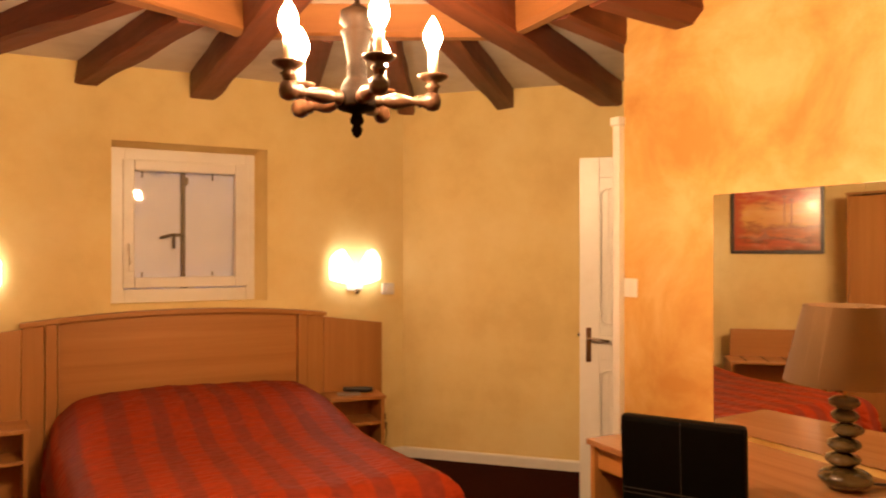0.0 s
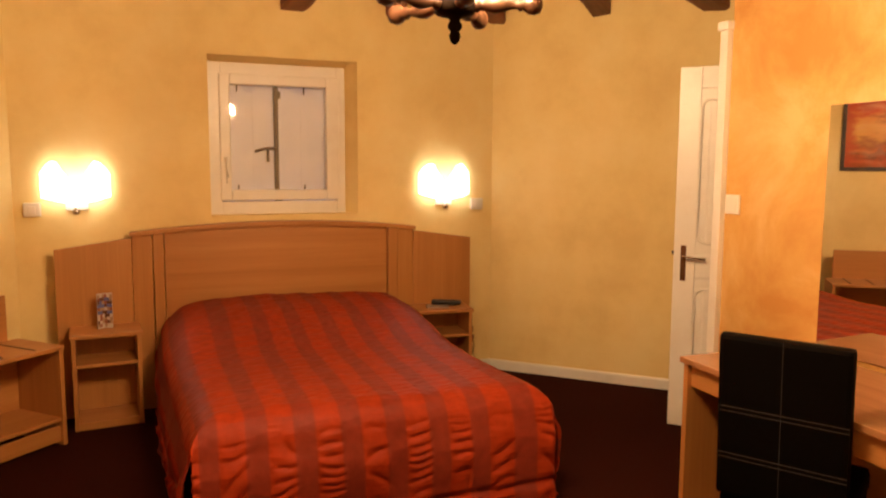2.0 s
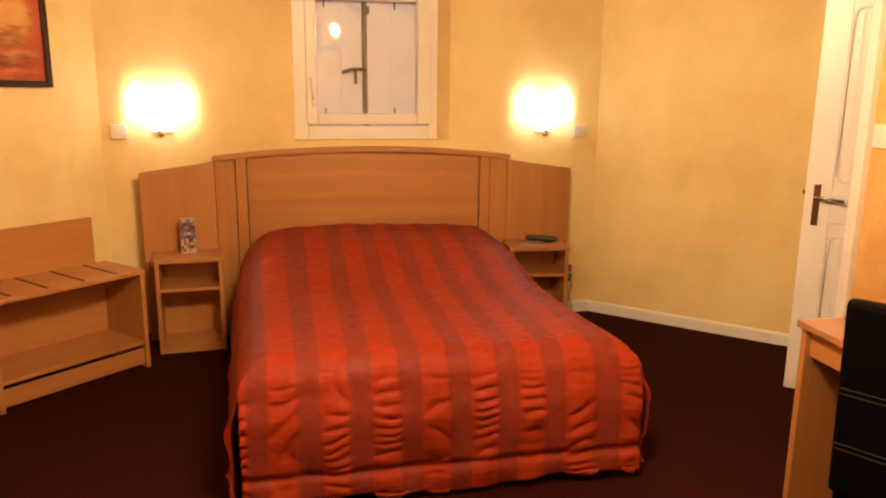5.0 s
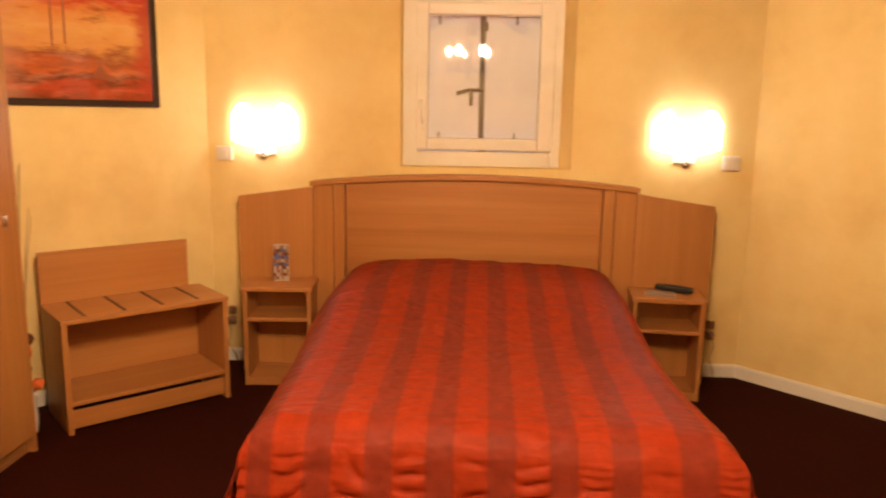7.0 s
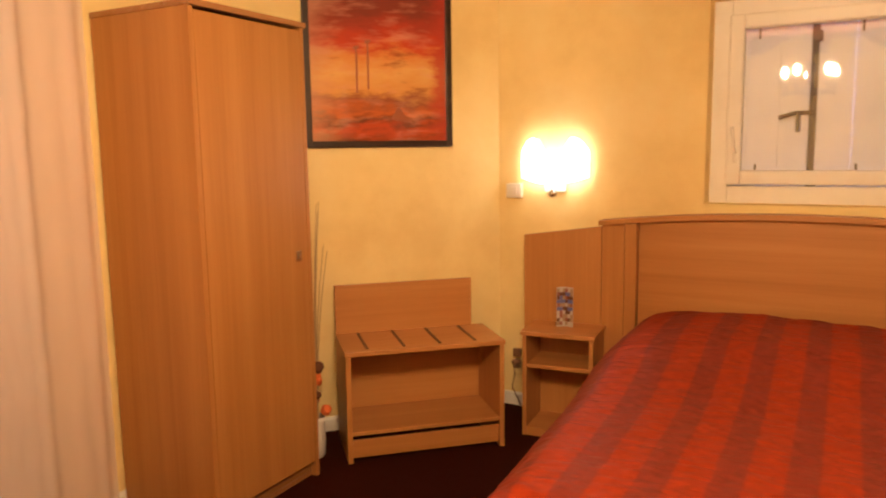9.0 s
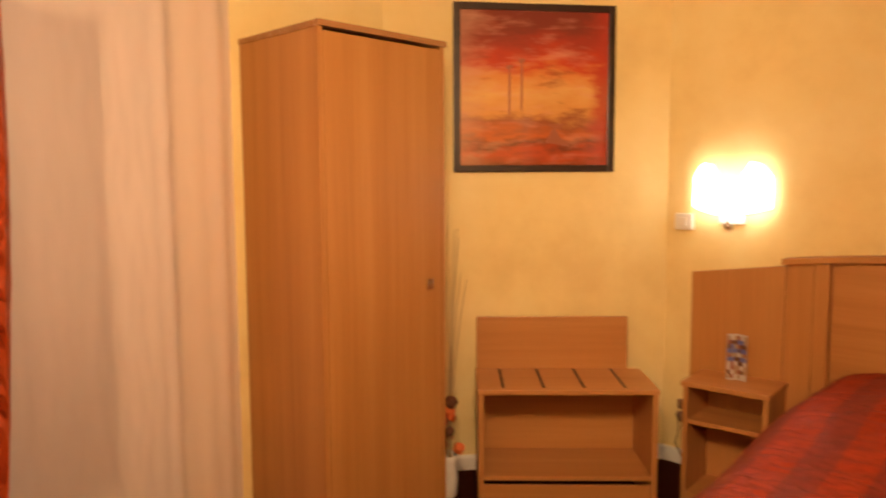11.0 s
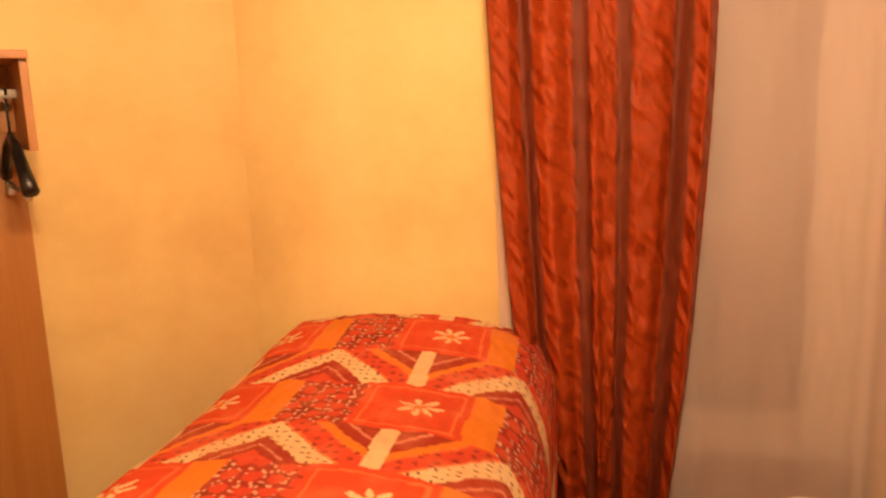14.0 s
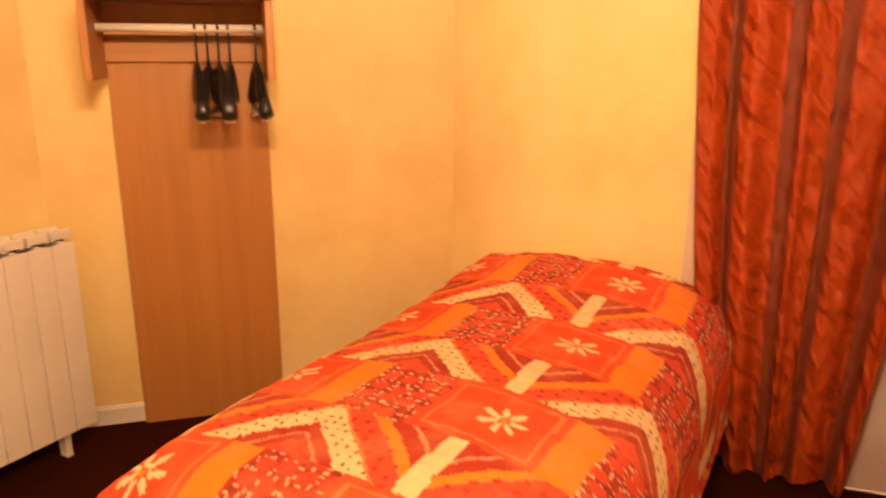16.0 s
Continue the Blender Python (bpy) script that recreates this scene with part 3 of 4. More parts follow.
def soft_block(x0, x1, y0, y1, top_at, hem_at, radius, nx, ny, wave, seed, head_drop=False, puff=None):
    """A cover laid over a bed: a sheet with rounded shoulders, gathered foot and falling sides, as one grid. Returns the mesh data and the flat place of each vertex."""
    fall = 0.62
    us = np.linspace(x0 - fall, x1 + fall, nx)
    vs = np.linspace(y0 - fall, y1 + (fall if head_drop else 0.0), ny)

    def roll(t, a, b):
        """Flat coordinate to place and drop at an edge a..b."""
        if t < a:
            d, side, e = a - t, -1, a
        elif t > b:
            d, side, e = t - b, 1, b
        else:
            d, side, e = 0.0, 0, t
        arc = radius * math.pi / 2
        if d == 0:
            return t, 0.0, 0.0
        if d < arc:
            an = d / radius
            return e + side * radius * math.sin(an), radius * (1 - math.cos(an)), d
        return e + side * radius, radius + d - arc, d
    verts, flat, keep = [], [], []
    for v in vs:
        for u in us:
            X, dx, ex = roll(u, x0 + radius, x1 - radius)
            Y, dy, ey = roll(v, y0 + radius, y1 - (radius if head_drop else 0.0))
            d = max(dx, dy)
            top = top_at(X, Y)
            z = top - d
            if d > radius:
                k = min(1.0, (d - radius) / 0.35)
                wv = noise.noise((u * 5.0, v * 5.0, seed)) * wave * k
                if dx >= dy:
                    X += math.copysign(wv + 0.03 * k, u - (x0 + x1) / 2)
                else:
                    Y += math.copysign(wv + 0.03 * k, v - (y0 + y1) / 2)
            z += 0.006 * noise.noise((u * 9, v * 9, seed + 2)) + 0.004 * noise.noise((u * 26, v * 40, seed))
            if puff:
                out = puff(u, v, d, z)
                if dx >= dy and d > radius * 0.6:
                    X += math.copysign(out, u - (x0 + x1) / 2)
                elif d > radius * 0.6:
                    Y -= out
                else:
                    z += out
            lim = hem_at(u, v)
            keep.append(z > lim - 0.03 and not (ex > 0.16 and ey > 0.16))
            verts.append((X, Y, max(z, lim)))
            flat.append((u, v))
    faces = []
    for j in range(ny - 1):
        for i in range(nx - 1):
            a = j * nx + i
            f = (a, a + 1, a + nx + 1, a + nx)
            if all(keep[k] for k in f):
                faces.append(f)
    used = sorted({k for f in faces for k in f})
    at = {k: n for n, k in enumerate(used)}
    return [verts[k] for k in used], [tuple(at[k] for k in f) for f in faces], [flat[k] for k in used]


def cover(name, data, material, thick=0.012):
    me = bpy.data.meshes.new(name)
    me.from_pydata(data[0], [], data[1])
    layer = me.uv_layers.new(name="UVMap")
    for lp in me.loops:
        layer.data[lp.index].uv = data[2][lp.vertex_index]
    me.materials.append(material)
    for p in me.polygons:
        p.use_smooth = True
    ob = new(name, me)
    s = ob.modifiers.new("thickness", "SOLIDIFY")
    s.thickness, s.offset = thick, -1.0
    return ob


def bed_top(x, y):
    z = 0.545 + 0.008 * math.sin(x * 4)
    k = max(0.0, min(1.0, (y - 3.75) / 0.75))
    side = max(0.0, 1 - (abs(x - 0.70) / 0.70) ** 6)
    return z + 0.125 * (3 * k * k - 2 * k ** 3) * (0.45 + 0.55 * side)


def spread_puff(u, v, d, z):
    """Gathered pads along the rust stripes, a seam above the hem, and a soft belly between."""
    f = (u / 0.182 + 0.90) % 1.0
    k = math.floor(u / 0.182 + 0.90)
    across = max(0.0, 1 - (abs(f - 0.5) / 0.30) ** 2)
    step = 0.052 + 0.012 * noise.noise((k * 3.7, v * 2.0, 2.0))
    ph = v / step + 0.8 * noise.noise((u * 9.0, v * 7.0, k * 5.1)) + 0.37 * k
    pad = abs(math.sin(math.pi * ph)) ** 0.6
    loose = max(0.0, min(1.0, (3.30 - v) / 0.45))
    edge = min(1.0, max(0.0, (d - 0.05) / 0.10))
    high = 0.0014 + 0.003 * loose + 0.016 * edge
    out = high * across * (pad - 0.45) * (0.9 + 0.4 * noise.noise((u * 4, v * 6, 9.0)))
    blend = max(0.0, min(1.0, (d - 0.08) / 0.14))
    if blend:
        out += blend * blend * (3 - 2 * blend) * 0.022 * math.sin(math.pi * min(1.0, max(0.0, (z - 0.125) / 0.36)))
        out -= 0.015 * math.exp(-((z - 0.125) / 0.016) ** 2)
    return out


bed = empty("double_bed", pose(0.70, 3.88, 0), "double bed base and mattress under its spread", "bed")
b = bmesh.new()
slab((-0.66, -0.92, 0.10), (0.66, 0.98, 0.30), 0.02, b)
part("bed_base", b, LEATHER, bed, "dark upholstered bed base")
b = bmesh.new()
slab((-0.66, -0.93, 0.30), (0.66, 0.98, 0.505), 0.05, b)
part("mattress", b, PLASTIC, bed, "white mattress")
for x in (-0.6, 0.6):
    for y in (-0.86, 0.9):
        part("leg", lathe([(0.025, 0.0), (0.03, 0.10)], 12, None, Matrix.Translation((x, y, 0))), BLACK, bed)
data = soft_block(-0.05, 1.415, 2.895, 4.86, bed_top, lambda u, v: 0.035 + 0.012 * math.sin(u * 7 + v * 5), 0.13, 330, 400, 0.035, 4.0, False, spread_puff)
# pillows push the spread outward at the head, and the foot corner flares
smooth01 = lambda t: max(0.0, min(1.0, t)) ** 2 * (3 - 2 * max(0.0, min(1.0, t)))
data = ([(x - 0.075 * max(0.0, min(1.0, (y - 2.95) / 1.3)) * smooth01((0.35 - x) / 0.4) + 0.05 * smooth01((3.6 - y) / 0.6) * smooth01((x - 1.15) / 0.25), y, z) for x, y, z in data[0]], data[1], data[2])
spread = cover("bedspread", data, SPREAD)
tagged(spread, "quilted rust and mauve striped satin bedspread, tucked over pillows", "bedspread")


# ---- bedside cabinets ----
def night_stand(m, label):
    n = empty("night_stand", m, label, "night stand", "night stands beside the double bed")
    W, D, H, T = 0.36, 0.30, 0.545, 0.022
    for lo, hi, name, mat in (((-W / 2, -D, 0), (-W / 2 + T, 0, H - T), "side_panel", OAK), ((W / 2 - T, -D, 0), (W / 2, 0, H - T), "side_panel", OAK),
                              ((-W / 2 - 0.008, -D - 0.008, H - T), (W / 2 + 0.008, 0, H), "top", OAK_X), ((-W / 2 + T, -D + 0.01, 0.355), (W / 2 - T, -0.012, 0.375), "shelf", OAK_X),
                              ((-W / 2 + T, -D + 0.004, 0.0), (W / 2 - T, -0.012, 0.045), "bottom", OAK_X), ((-W / 2 + T, -0.014, 0.045), (W / 2 - T, -0.002, H - T), "back_panel", OAK)):
        b = bmesh.new()
        slab(lo, hi, 0.0025, b)
        part(name, b, mat, n)


night_stand(pose(-0.44, 4.925, 0, 0, 0, 5), "oak-laminate bedside cabinet with two open compartments, leaflet on top")
night_stand(pose(1.665, 4.925, 0, 0, 0, -5), "oak-laminate bedside cabinet with two open compartments, remote control on top")

# folded leaflet standing on one of them
LEAF = [base("leaflet_blue", (0.12, 0.14, 0.36), 0.4)[0], base("leaflet_brown", (0.12, 0.05, 0.03), 0.4)[0], base("leaflet_white", (0.50, 0.46, 0.42), 0.4)[0], base("leaflet_tan", (0.34, 0.24, 0.15), 0.4)[0], base("leaflet_red", (0.28, 0.10, 0.07), 0.4)[0]]
patch = random.Random(21)
lf = empty("leaflet", pose(-0.43, 4.79, 0.5455, 0, 0, 8), "folded tourist leaflet standing upright, many small coloured pictures", "leaflet")
for sx, rz in ((-1, 30), (1, -22)):
    b = bmesh.new()
    slab((min(0, sx * 0.046), -0.001, 0), (max(0, sx * 0.046), 0.001, 0.205), 0, b, pose(0, 0, 0, 0, 0, rz))
    panel = part("cover", b, LEAF[2], lf)
    cells = [(0.0005 + 0.015 * i, 0.0150 + 0.015 * i, 0.008 + 0.019 * j, 0.0265 + 0.019 * j, patch.choice((0, 0, 1, 1, 2, 4, 3) if j > 3 else (1, 2, 2, 3, 4))) for i in range(3) for j in range(10)]
    for x0, x1, z0, z1, k in cells:
        b = bmesh.new()
        xs = sorted((sx * x0, sx * x1))
        slab((xs[0], -0.0025, z0), (xs[1], -0.0012, z1), 0, b, pose(0, 0, 0, 0, 0, rz))
        part("picture", b, LEAF[k], panel)

# remote control
rc = empty("remote_control", pose(1.70, 4.79, 0.5455, 0, 0, 62), "black and grey television remote control lying flat", "remote control")
b = bmesh.new()
slab((-0.026, -0.10, 0.006), (0.026, 0.10, 0.034), 0.009, b)
slab((-0.018, -0.07, 0), (0.018, 0.07, 0.008), 0.003, b)
part("body", b, BLACK, rc)
for i in range(3):
    for j in range(6):
        b = bmesh.new()
        slab((-0.016 + i * 0.012, -0.06 + j * 0.02, 0.033), (-0.008 + i * 0.012, -0.049 + j * 0.02, 0.0365), 0.001, b)
        part("button", b, RUBBER, rc)
b = bmesh.new()
slab((-0.05, -0.075, 0), (0.05, 0.075, 0.008), 0.003, b)
nt = mesh_ob("note_pad", b, base("grey_card", (0.30, 0.25, 0.21), 0.5)[0])
nt.matrix_world = pose(1.615, 4.735, 0.5455, 0, 0, 75)
tagged(nt, "small grey card folder lying on bedside cabinet", "folder")


# ---- wall lamps ----
def sconce(x, label):
    s = empty("wall_lamp", pose(x, 5.02, 1.23), label, "wall lamp", "wall lamps over the bed")
    b = bmesh.new()
    slab((-0.06, -0.025, -0.01), (0.06, -0.001, 0.10), 0.006, b)
    part("bracket", b, PLASTIC, s)
    b = lathe([(0.004, -0.035), (0.018, -0.03), (0.022, -0.012), (0.012, 0.0), (0.012, 0.05)], 16, None, Matrix.Translation((0, -0.055, 0)))
    part("finial", b, CHROME, s, "small metal finial", True)
    # curved opal glass, its two rounded lobes following the bulbs' glare, and an added white plate of the same outline
    # against the wall
    def lobes(half, bow, flat, thick):
        b = bmesh.new()
        n = 40
        rings = []
        for i in range(n + 1):
            u = 2 * i / n - 1
            x1, y1 = half * u, flat + bow * u * u
            notch = 0.155 * max(0.0, 1 - abs(u) / 0.52) ** 0.85 + 0.07 * max(0.0, (abs(u) - 0.62) / 0.38) ** 1.7
            z0, z1 = 0.035 + 0.035 * u * u, 0.275 - notch
            rings.append([b.verts.new(p) for p in ((x1, y1, z0), (x1, y1, z1), (x1, y1 + thick, z1), (x1, y1 + thick, z0))])
        for p, q in zip(rings, rings[1:]):
            for j in range(4):
                b.faces.new((p[j], p[(j + 1) % 4], q[(j + 1) % 4], q[j]))
        b.faces.new(rings[0])
        b.faces.new(rings[-1][::-1])
        return b

    # added plate, keeps the lamp's light off the wall behind it
    part("light_shield", lobes(0.185, 0.0, -0.008, 0.005), PLASTIC, s, "added white plate shielding the wall from the lamp")
    part("shade", lobes(0.185, 0.05, -0.085, 0.004), SCONCE_GLASS, s, "lit opal glass shade, outline widened to its glare")
    for dx in (-0.10, 0.10):
        bb = lathe([(0.012, 0.06), (0.014, 0.10), (0.024, 0.135), (0.020, 0.165), (0.006, 0.178)], 14, None, Matrix.Translation((dx, -0.055, 0)))
        part("bulb", bb, BULB_S, s, "", True)
    d = empty("bell_push", pose(x + (-0.235 if x < 0 else 0.252), 5.02, 1.225), "small white plastic wall switch beside wall lamp", "switch", "switches beside the wall lamps")
    b = bmesh.new()
    slab((-0.045, -0.035, -0.04), (0.045, 0.0, 0.04), 0.008, b)
    part("case", b, PLASTIC, d)
    b = bmesh.new()
    slab((-0.02, -0.042, -0.022), (0.02, -0.034, 0.022), 0.004, b)
    part("rocker", b, PLASTIC, d)


BULB_S = glow("lit_sconce_bulb", (1.0, 0.92, 0.80), 6)
sconce(-0.565, "glowing opal glass wall lamp with metal finial")
sconce(1.758, "glowing opal glass wall lamp with metal finial")


# ---- chandelier ----
def chandelier():
    c = empty("chandelier", pose(0.606, 1.97, 1.797) @ Matrix.Diagonal((0.965, 0.965, 0.985, 1)), "dark turned-wood chandelier with five lit candle bulbs", "chandelier")
    part("column", lathe([(0.004, 0.0), (0.012, 0.008), (0.016, 0.022), (0.011, 0.032), (0.019, 0.042), (0.019, 0.05), (0.013, 0.062), (0.022, 0.068), (0.05, 0.075), (0.055, 0.085), (0.055, 0.118), (0.048, 0.125),
                          (0.046, 0.135), (0.035, 0.155), (0.026, 0.165), (0.030, 0.172), (0.026, 0.18), (0.030, 0.188), (0.026, 0.20), (0.034, 0.25), (0.040, 0.275), (0.046, 0.285), (0.032, 0.296), (0.048, 0.31), (0.046, 0.34), (0.02, 0.355), (0.008, 0.365), (0.006, 0.42)], 28), COLUMN, c, "", True)
    part("stem", tube([(0, 0, 0.41), (0, 0, 0.66)], 0.005, 10), BRASS, c)
    ro = lathe([(0.05, 0.692), (0.052, 0.675), (0.03, 0.655), (0.006, 0.65)], 20)
    part("ceiling_rose", ro, TURNED, c, "", True)
    prof = [(0.014, 0.04), (0.02, 0.06), (0.012, 0.07), (0.016, 0.08), (0.023, 0.105), (0.020, 0.125), (0.012, 0.15), (0.011, 0.165), (0.018, 0.172), (0.014, 0.18), (0.024, 0.195), (0.027, 0.21), (0.022, 0.226), (0.008, 0.232)]
    for i in range(5):
        a = 264 + 72 * i
        m = pose(0, 0, 0.10, 0, 0, a)
        arm = part("arm", lathe(prof, 16, None, m @ pose(0, 0, 0, 0, 90, 0)), TURNED, c, "", True)
        cup = part("drip_pan", lathe([(0.012, 0.02), (0.016, 0.035), (0.022, 0.042), (0.012, 0.05), (0.030, 0.058), (0.042, 0.066), (0.043, 0.071), (0.012, 0.072)], 20, None, m @ pose(0.21, 0, 0)), TURNED, c, "", True)
        part("candle_tube", lathe([(0.013, 0.072), (0.013, 0.136), (0.009, 0.139)], 14, None, m @ pose(0.21, 0, 0)), CANDLE, c, "white candle sleeve", True)
        # wider than a candle bulb: its glare is put into the shape
        part("bulb", lathe([(0.009, 0.138), (0.015, 0.146), (0.024, 0.166), (0.025, 0.182), (0.019, 0.202), (0.009, 0.220), (0.002, 0.232)], 14, None, m @ pose(0.21, 0, 0)), BULB, c, "lit candle bulb", True)


# turned wood again, darkened to offset the strong light of the close bulbs
COLUMN = wood("darkened_column_wood", (0.003, 0.0014, 0.0006), (0.006, 0.0027, 0.0011), (0.010, 0.0046, 0.002), "z", 0.6, 30.0)
COLUMN.node_tree.nodes["Principled BSDF"].inputs["Specular IOR Level"].default_value = 0.05
CANDLE = base("ivory_candle_sleeve", (0.80, 0.74, 0.60), 0.45)[0]
chandelier()


# ---- wardrobe ----
def wardrobe():
    w = empty("wardrobe", pose(-1.745, 3.145, 0), "tall narrow oak-laminate single-door wardrobe", "wardrobe")
    D, W, H, T = 0.515, 0.62, 1.985, 0.022
    for lo, hi, name, mat in (((0, 0, 0), (D, T, H - T), "side_panel", OAK), ((0, W - T, 0), (D, W, H - T), "side_panel", OAK), ((0, -0.004, H - T), (D + 0.012, W + 0.004, H), "top", OAK_Y),
                              ((0, T, 0.0), (D - 0.03, W - T, 0.07), "plinth", OAK_Y), ((0, T, 0.07), (0.01, W - T, H - T), "back_panel", OAK), ((0.01, T, 0.07), (D - 0.02, W - T, 0.09), "bottom", OAK_Y)):
        b = bmesh.new()
        slab(lo, hi, 0.002, b)
        part(name, b, mat, w)
    b = bmesh.new()
    slab((D - 0.019, T + 0.003, 0.075), (D, W - T - 0.003, H - T - 0.012), 0.0025, b)
    d = part("door", b, OAK, w)
    b = bmesh.new()
    slab((D, W - 0.105, 0.99), (D + 0.005, W - 0.07, 1.035), 0.002, b)
    slab((D + 0.004, W - 0.095, 1.003), (D + 0.012, W - 0.08, 1.022), 0.002, b)
    part("lock_plate", b, CHROME, d, "small square metal lock plate")


wardrobe()


# ---- luggage rack ----
STRIP = wood("brown_strip", (0.05, 0.018, 0.007), (0.085, 0.032, 0.012), (0.12, 0.05, 0.02), "y", 0.5)


def luggage_rack():
    r = empty("luggage_rack", pose(-1.177, 4.432, 0, 0, 0, 43.4), "oak-laminate luggage stand with slatted top and open shelf", "luggage rack")
    # local x runs along the back, local -y to the front
    W, D, T = 0.715, 0.385, 0.024
    for x0 in (-W / 2, W / 2 + 0.055 - T):
        b = bmesh.new()
        slab((x0, -D, 0), (x0 + T, 0, 0.515), 0.0025, b)
        part("side_panel", b, OAK, r)
    b = bmesh.new()
    slab((-W / 2, -0.02, 0.515), (W / 2 - 0.0, 0.0, 0.785), 0.003, b)
    part("back_board", b, OAK_X, r)
    b = bmesh.new()
    slab((-W / 2 - 0.004, -D - 0.006, 0.515), (W / 2 + 0.059, -0.022, 0.537), 0.003, b)
    top = part("top", b, OAK_X, r)
    for i in range(4):
        b = bmesh.new()
        x = -W / 2 + W * (0.15 + 0.245 * i)
        slab((x - 0.007, -D + 0.03, 0.5365), (x + 0.007, -0.04, 0.5405), 0.001, b)
        part("rubbing_strip", b, STRIP, top, "dark rubbing strip")
    b = bmesh.new()
    slab((-W / 2 + T, -D + 0.01, 0.13), (W / 2 + 0.055 - T, -0.012, 0.15), 0.002, b)
    part("shelf", b, OAK_X, r)
    b = bmesh.new()
    slab((-W / 2 + T, -D + 0.02, 0.02), (W / 2 + 0.055 - T, -D + 0.036, 0.105), 0.002, b)
    part("plinth", b, OAK_X, r)
    b = bmesh.new()
    slab((-W / 2 + T, -0.038, 0.1505), (W / 2 + 0.055 - T, -0.023, 0.5145), 0.001, b)
    part("back_panel", b, OAK_X, r)


luggage_rack()


# ---- picture ----
def sunset():
    m, t, b = base("sunset_painting", (0.6, 0.15, 0.03), 0.22)
    c = t.nodes.new("ShaderNodeTexCoord")
    sep = t.nodes.new("ShaderNodeSeparateXYZ")
    t.links.new(c.outputs["Object"], sep.inputs[0])
    n = noise_tex(t, coords(t, (1.6, 1, 5.0)), 2.4, 7, 0.65)
    n2 = noise_tex(t, coords(t, (1.3, 1, 6.0)), 2.6, 5, 0.6)
    z = math_node(t, "ADD", math_node(t, "DIVIDE", sep.outputs[2], 0.72), math_node(t, "MULTIPLY", math_node(t, "SUBTRACT", n, 0.5), 0.42))
    col = ramp(t, z, [(0.02, (0.20, 0.045, 0.015)), (0.12, (0.50, 0.07, 0.02)), (0.19, (0.17, 0.045, 0.02)), (0.25, (0.55, 0.13, 0.03)), (0.33, (0.30, 0.09, 0.035)),
                      (0.40, (0.66, 0.31, 0.08)), (0.52, (0.72, 0.40, 0.12)), (0.64, (0.66, 0.24, 0.06)), (0.72, (0.52, 0.06, 0.025)), (0.83, (0.36, 0.05, 0.03)), (0.96, (0.22, 0.045, 0.03))])
    streak = ramp(t, n2, [(0.52, (0, 0, 0)), (0.72, (0.6, 0.6, 0.6))])
    col = mix(t, streak, col, (0.70, 0.34, 0.20))
    dark = ramp(t, n2, [(0.28, (0.7, 0.7, 0.7)), (0.42, (0, 0, 0))])
    col = mix(t, dark, col, (0.20, 0.04, 0.02))
    x = math_node(t, "ADD", math_node(t, "MULTIPLY", sep.outputs[0], 1.37), math_node(t, "MULTIPLY", math_node(t, "SUBTRACT", n, 0.5), 0.5))
    flank = ramp(t, x, [(0.36, (0, 0, 0)), (0.47, (0.85, 0.85, 0.85))])
    col = mix(t, flank, col, (0.46, 0.055, 0.03))
    # paler towards the left: glare on the glass painted into the print
    pale = ramp(t, math_node(t, "MULTIPLY", x, -1.0), [(0.30, (0, 0, 0)), (0.50, (0.5, 0.5, 0.5))])
    col = mix(t, pale, col, (0.62, 0.33, 0.20))
    t.links.new(col, b.inputs["Base Color"])
    b.inputs["Coat Weight"].default_value, b.inputs["Coat Roughness"].default_value = 1.0, 0.04
    bump(t, b, noise_tex(t, coords(t, (1.2, 1, 7)), 3.0, 3), 0.12, 0.01)
    return m


NW_TURN = math.degrees(math.atan2(1.12, 0.86))
nd = Vector((0.86, 1.12)).normalized()
pc = Vector((-0.90, 5.02)) - nd * 0.69
pic = empty("picture", pose(pc.x, pc.y, 1.47, 0, 0, NW_TURN), "framed orange and red sunset seascape print under glass", "picture")
PW, PH = 0.79, 0.79
DARKFRAME = wood("dark_brown_frame", (0.012, 0.006, 0.004), (0.03, 0.013, 0.008), (0.05, 0.022, 0.012), "x", 0.35)
part("frame", frame_ring(-PW / 2, PW / 2, 0, PH, 0.032, -0.03, -0.004, 0.004), DARKFRAME, pic)
b = bmesh.new()
slab((-PW / 2 + 0.03, -0.014, 0.03), (PW / 2 - 0.03, -0.006, PH - 0.03), 0, b)
part("print", b, sunset(), pic, "abstract orange sunset with two masts")
MAST = base("dark_paint_strokes", (0.30, 0.085, 0.03), 0.4)[0]


def stroke(outline):
    """A thin flat dab of paint on the print, from its outline in x and z."""
    b = bmesh.new()
    front, back = [[b.verts.new((x, y, z)) for x, z in outline] for y in (-0.0162, -0.0145)]
    b.faces.new(front)
    b.faces.new(back[::-1])
    for i in range(len(outline)):
        j = (i + 1) % len(outline)
        b.faces.new((front[i], back[i], back[j], front[j]))
    part("brush_stroke", b, MAST, pic)


for x, z0, z1 in ((-0.125, 0.27, 0.50), (-0.065, 0.29, 0.53)):
    stroke([(x - 0.005, z0), (x + 0.004, z0), (x + 0.006, z1 - 0.05), (x + 0.003, z1 - 0.016), (x + 0.017, z1 - 0.004), (x + 0.012, z1 + 0.006), (x - 0.013, z1 + 0.002), (x - 0.015, z1 - 0.010), (x - 0.004, z1 - 0.018)])
hull = [(0.06 + k * 0.012, 0.15 + 0.055 * math.exp(-((k - 3) / 2.2) ** 2)) for k in range(10)]
stroke([(0.17, 0.122), *hull[::-1], (0.055, 0.14)])

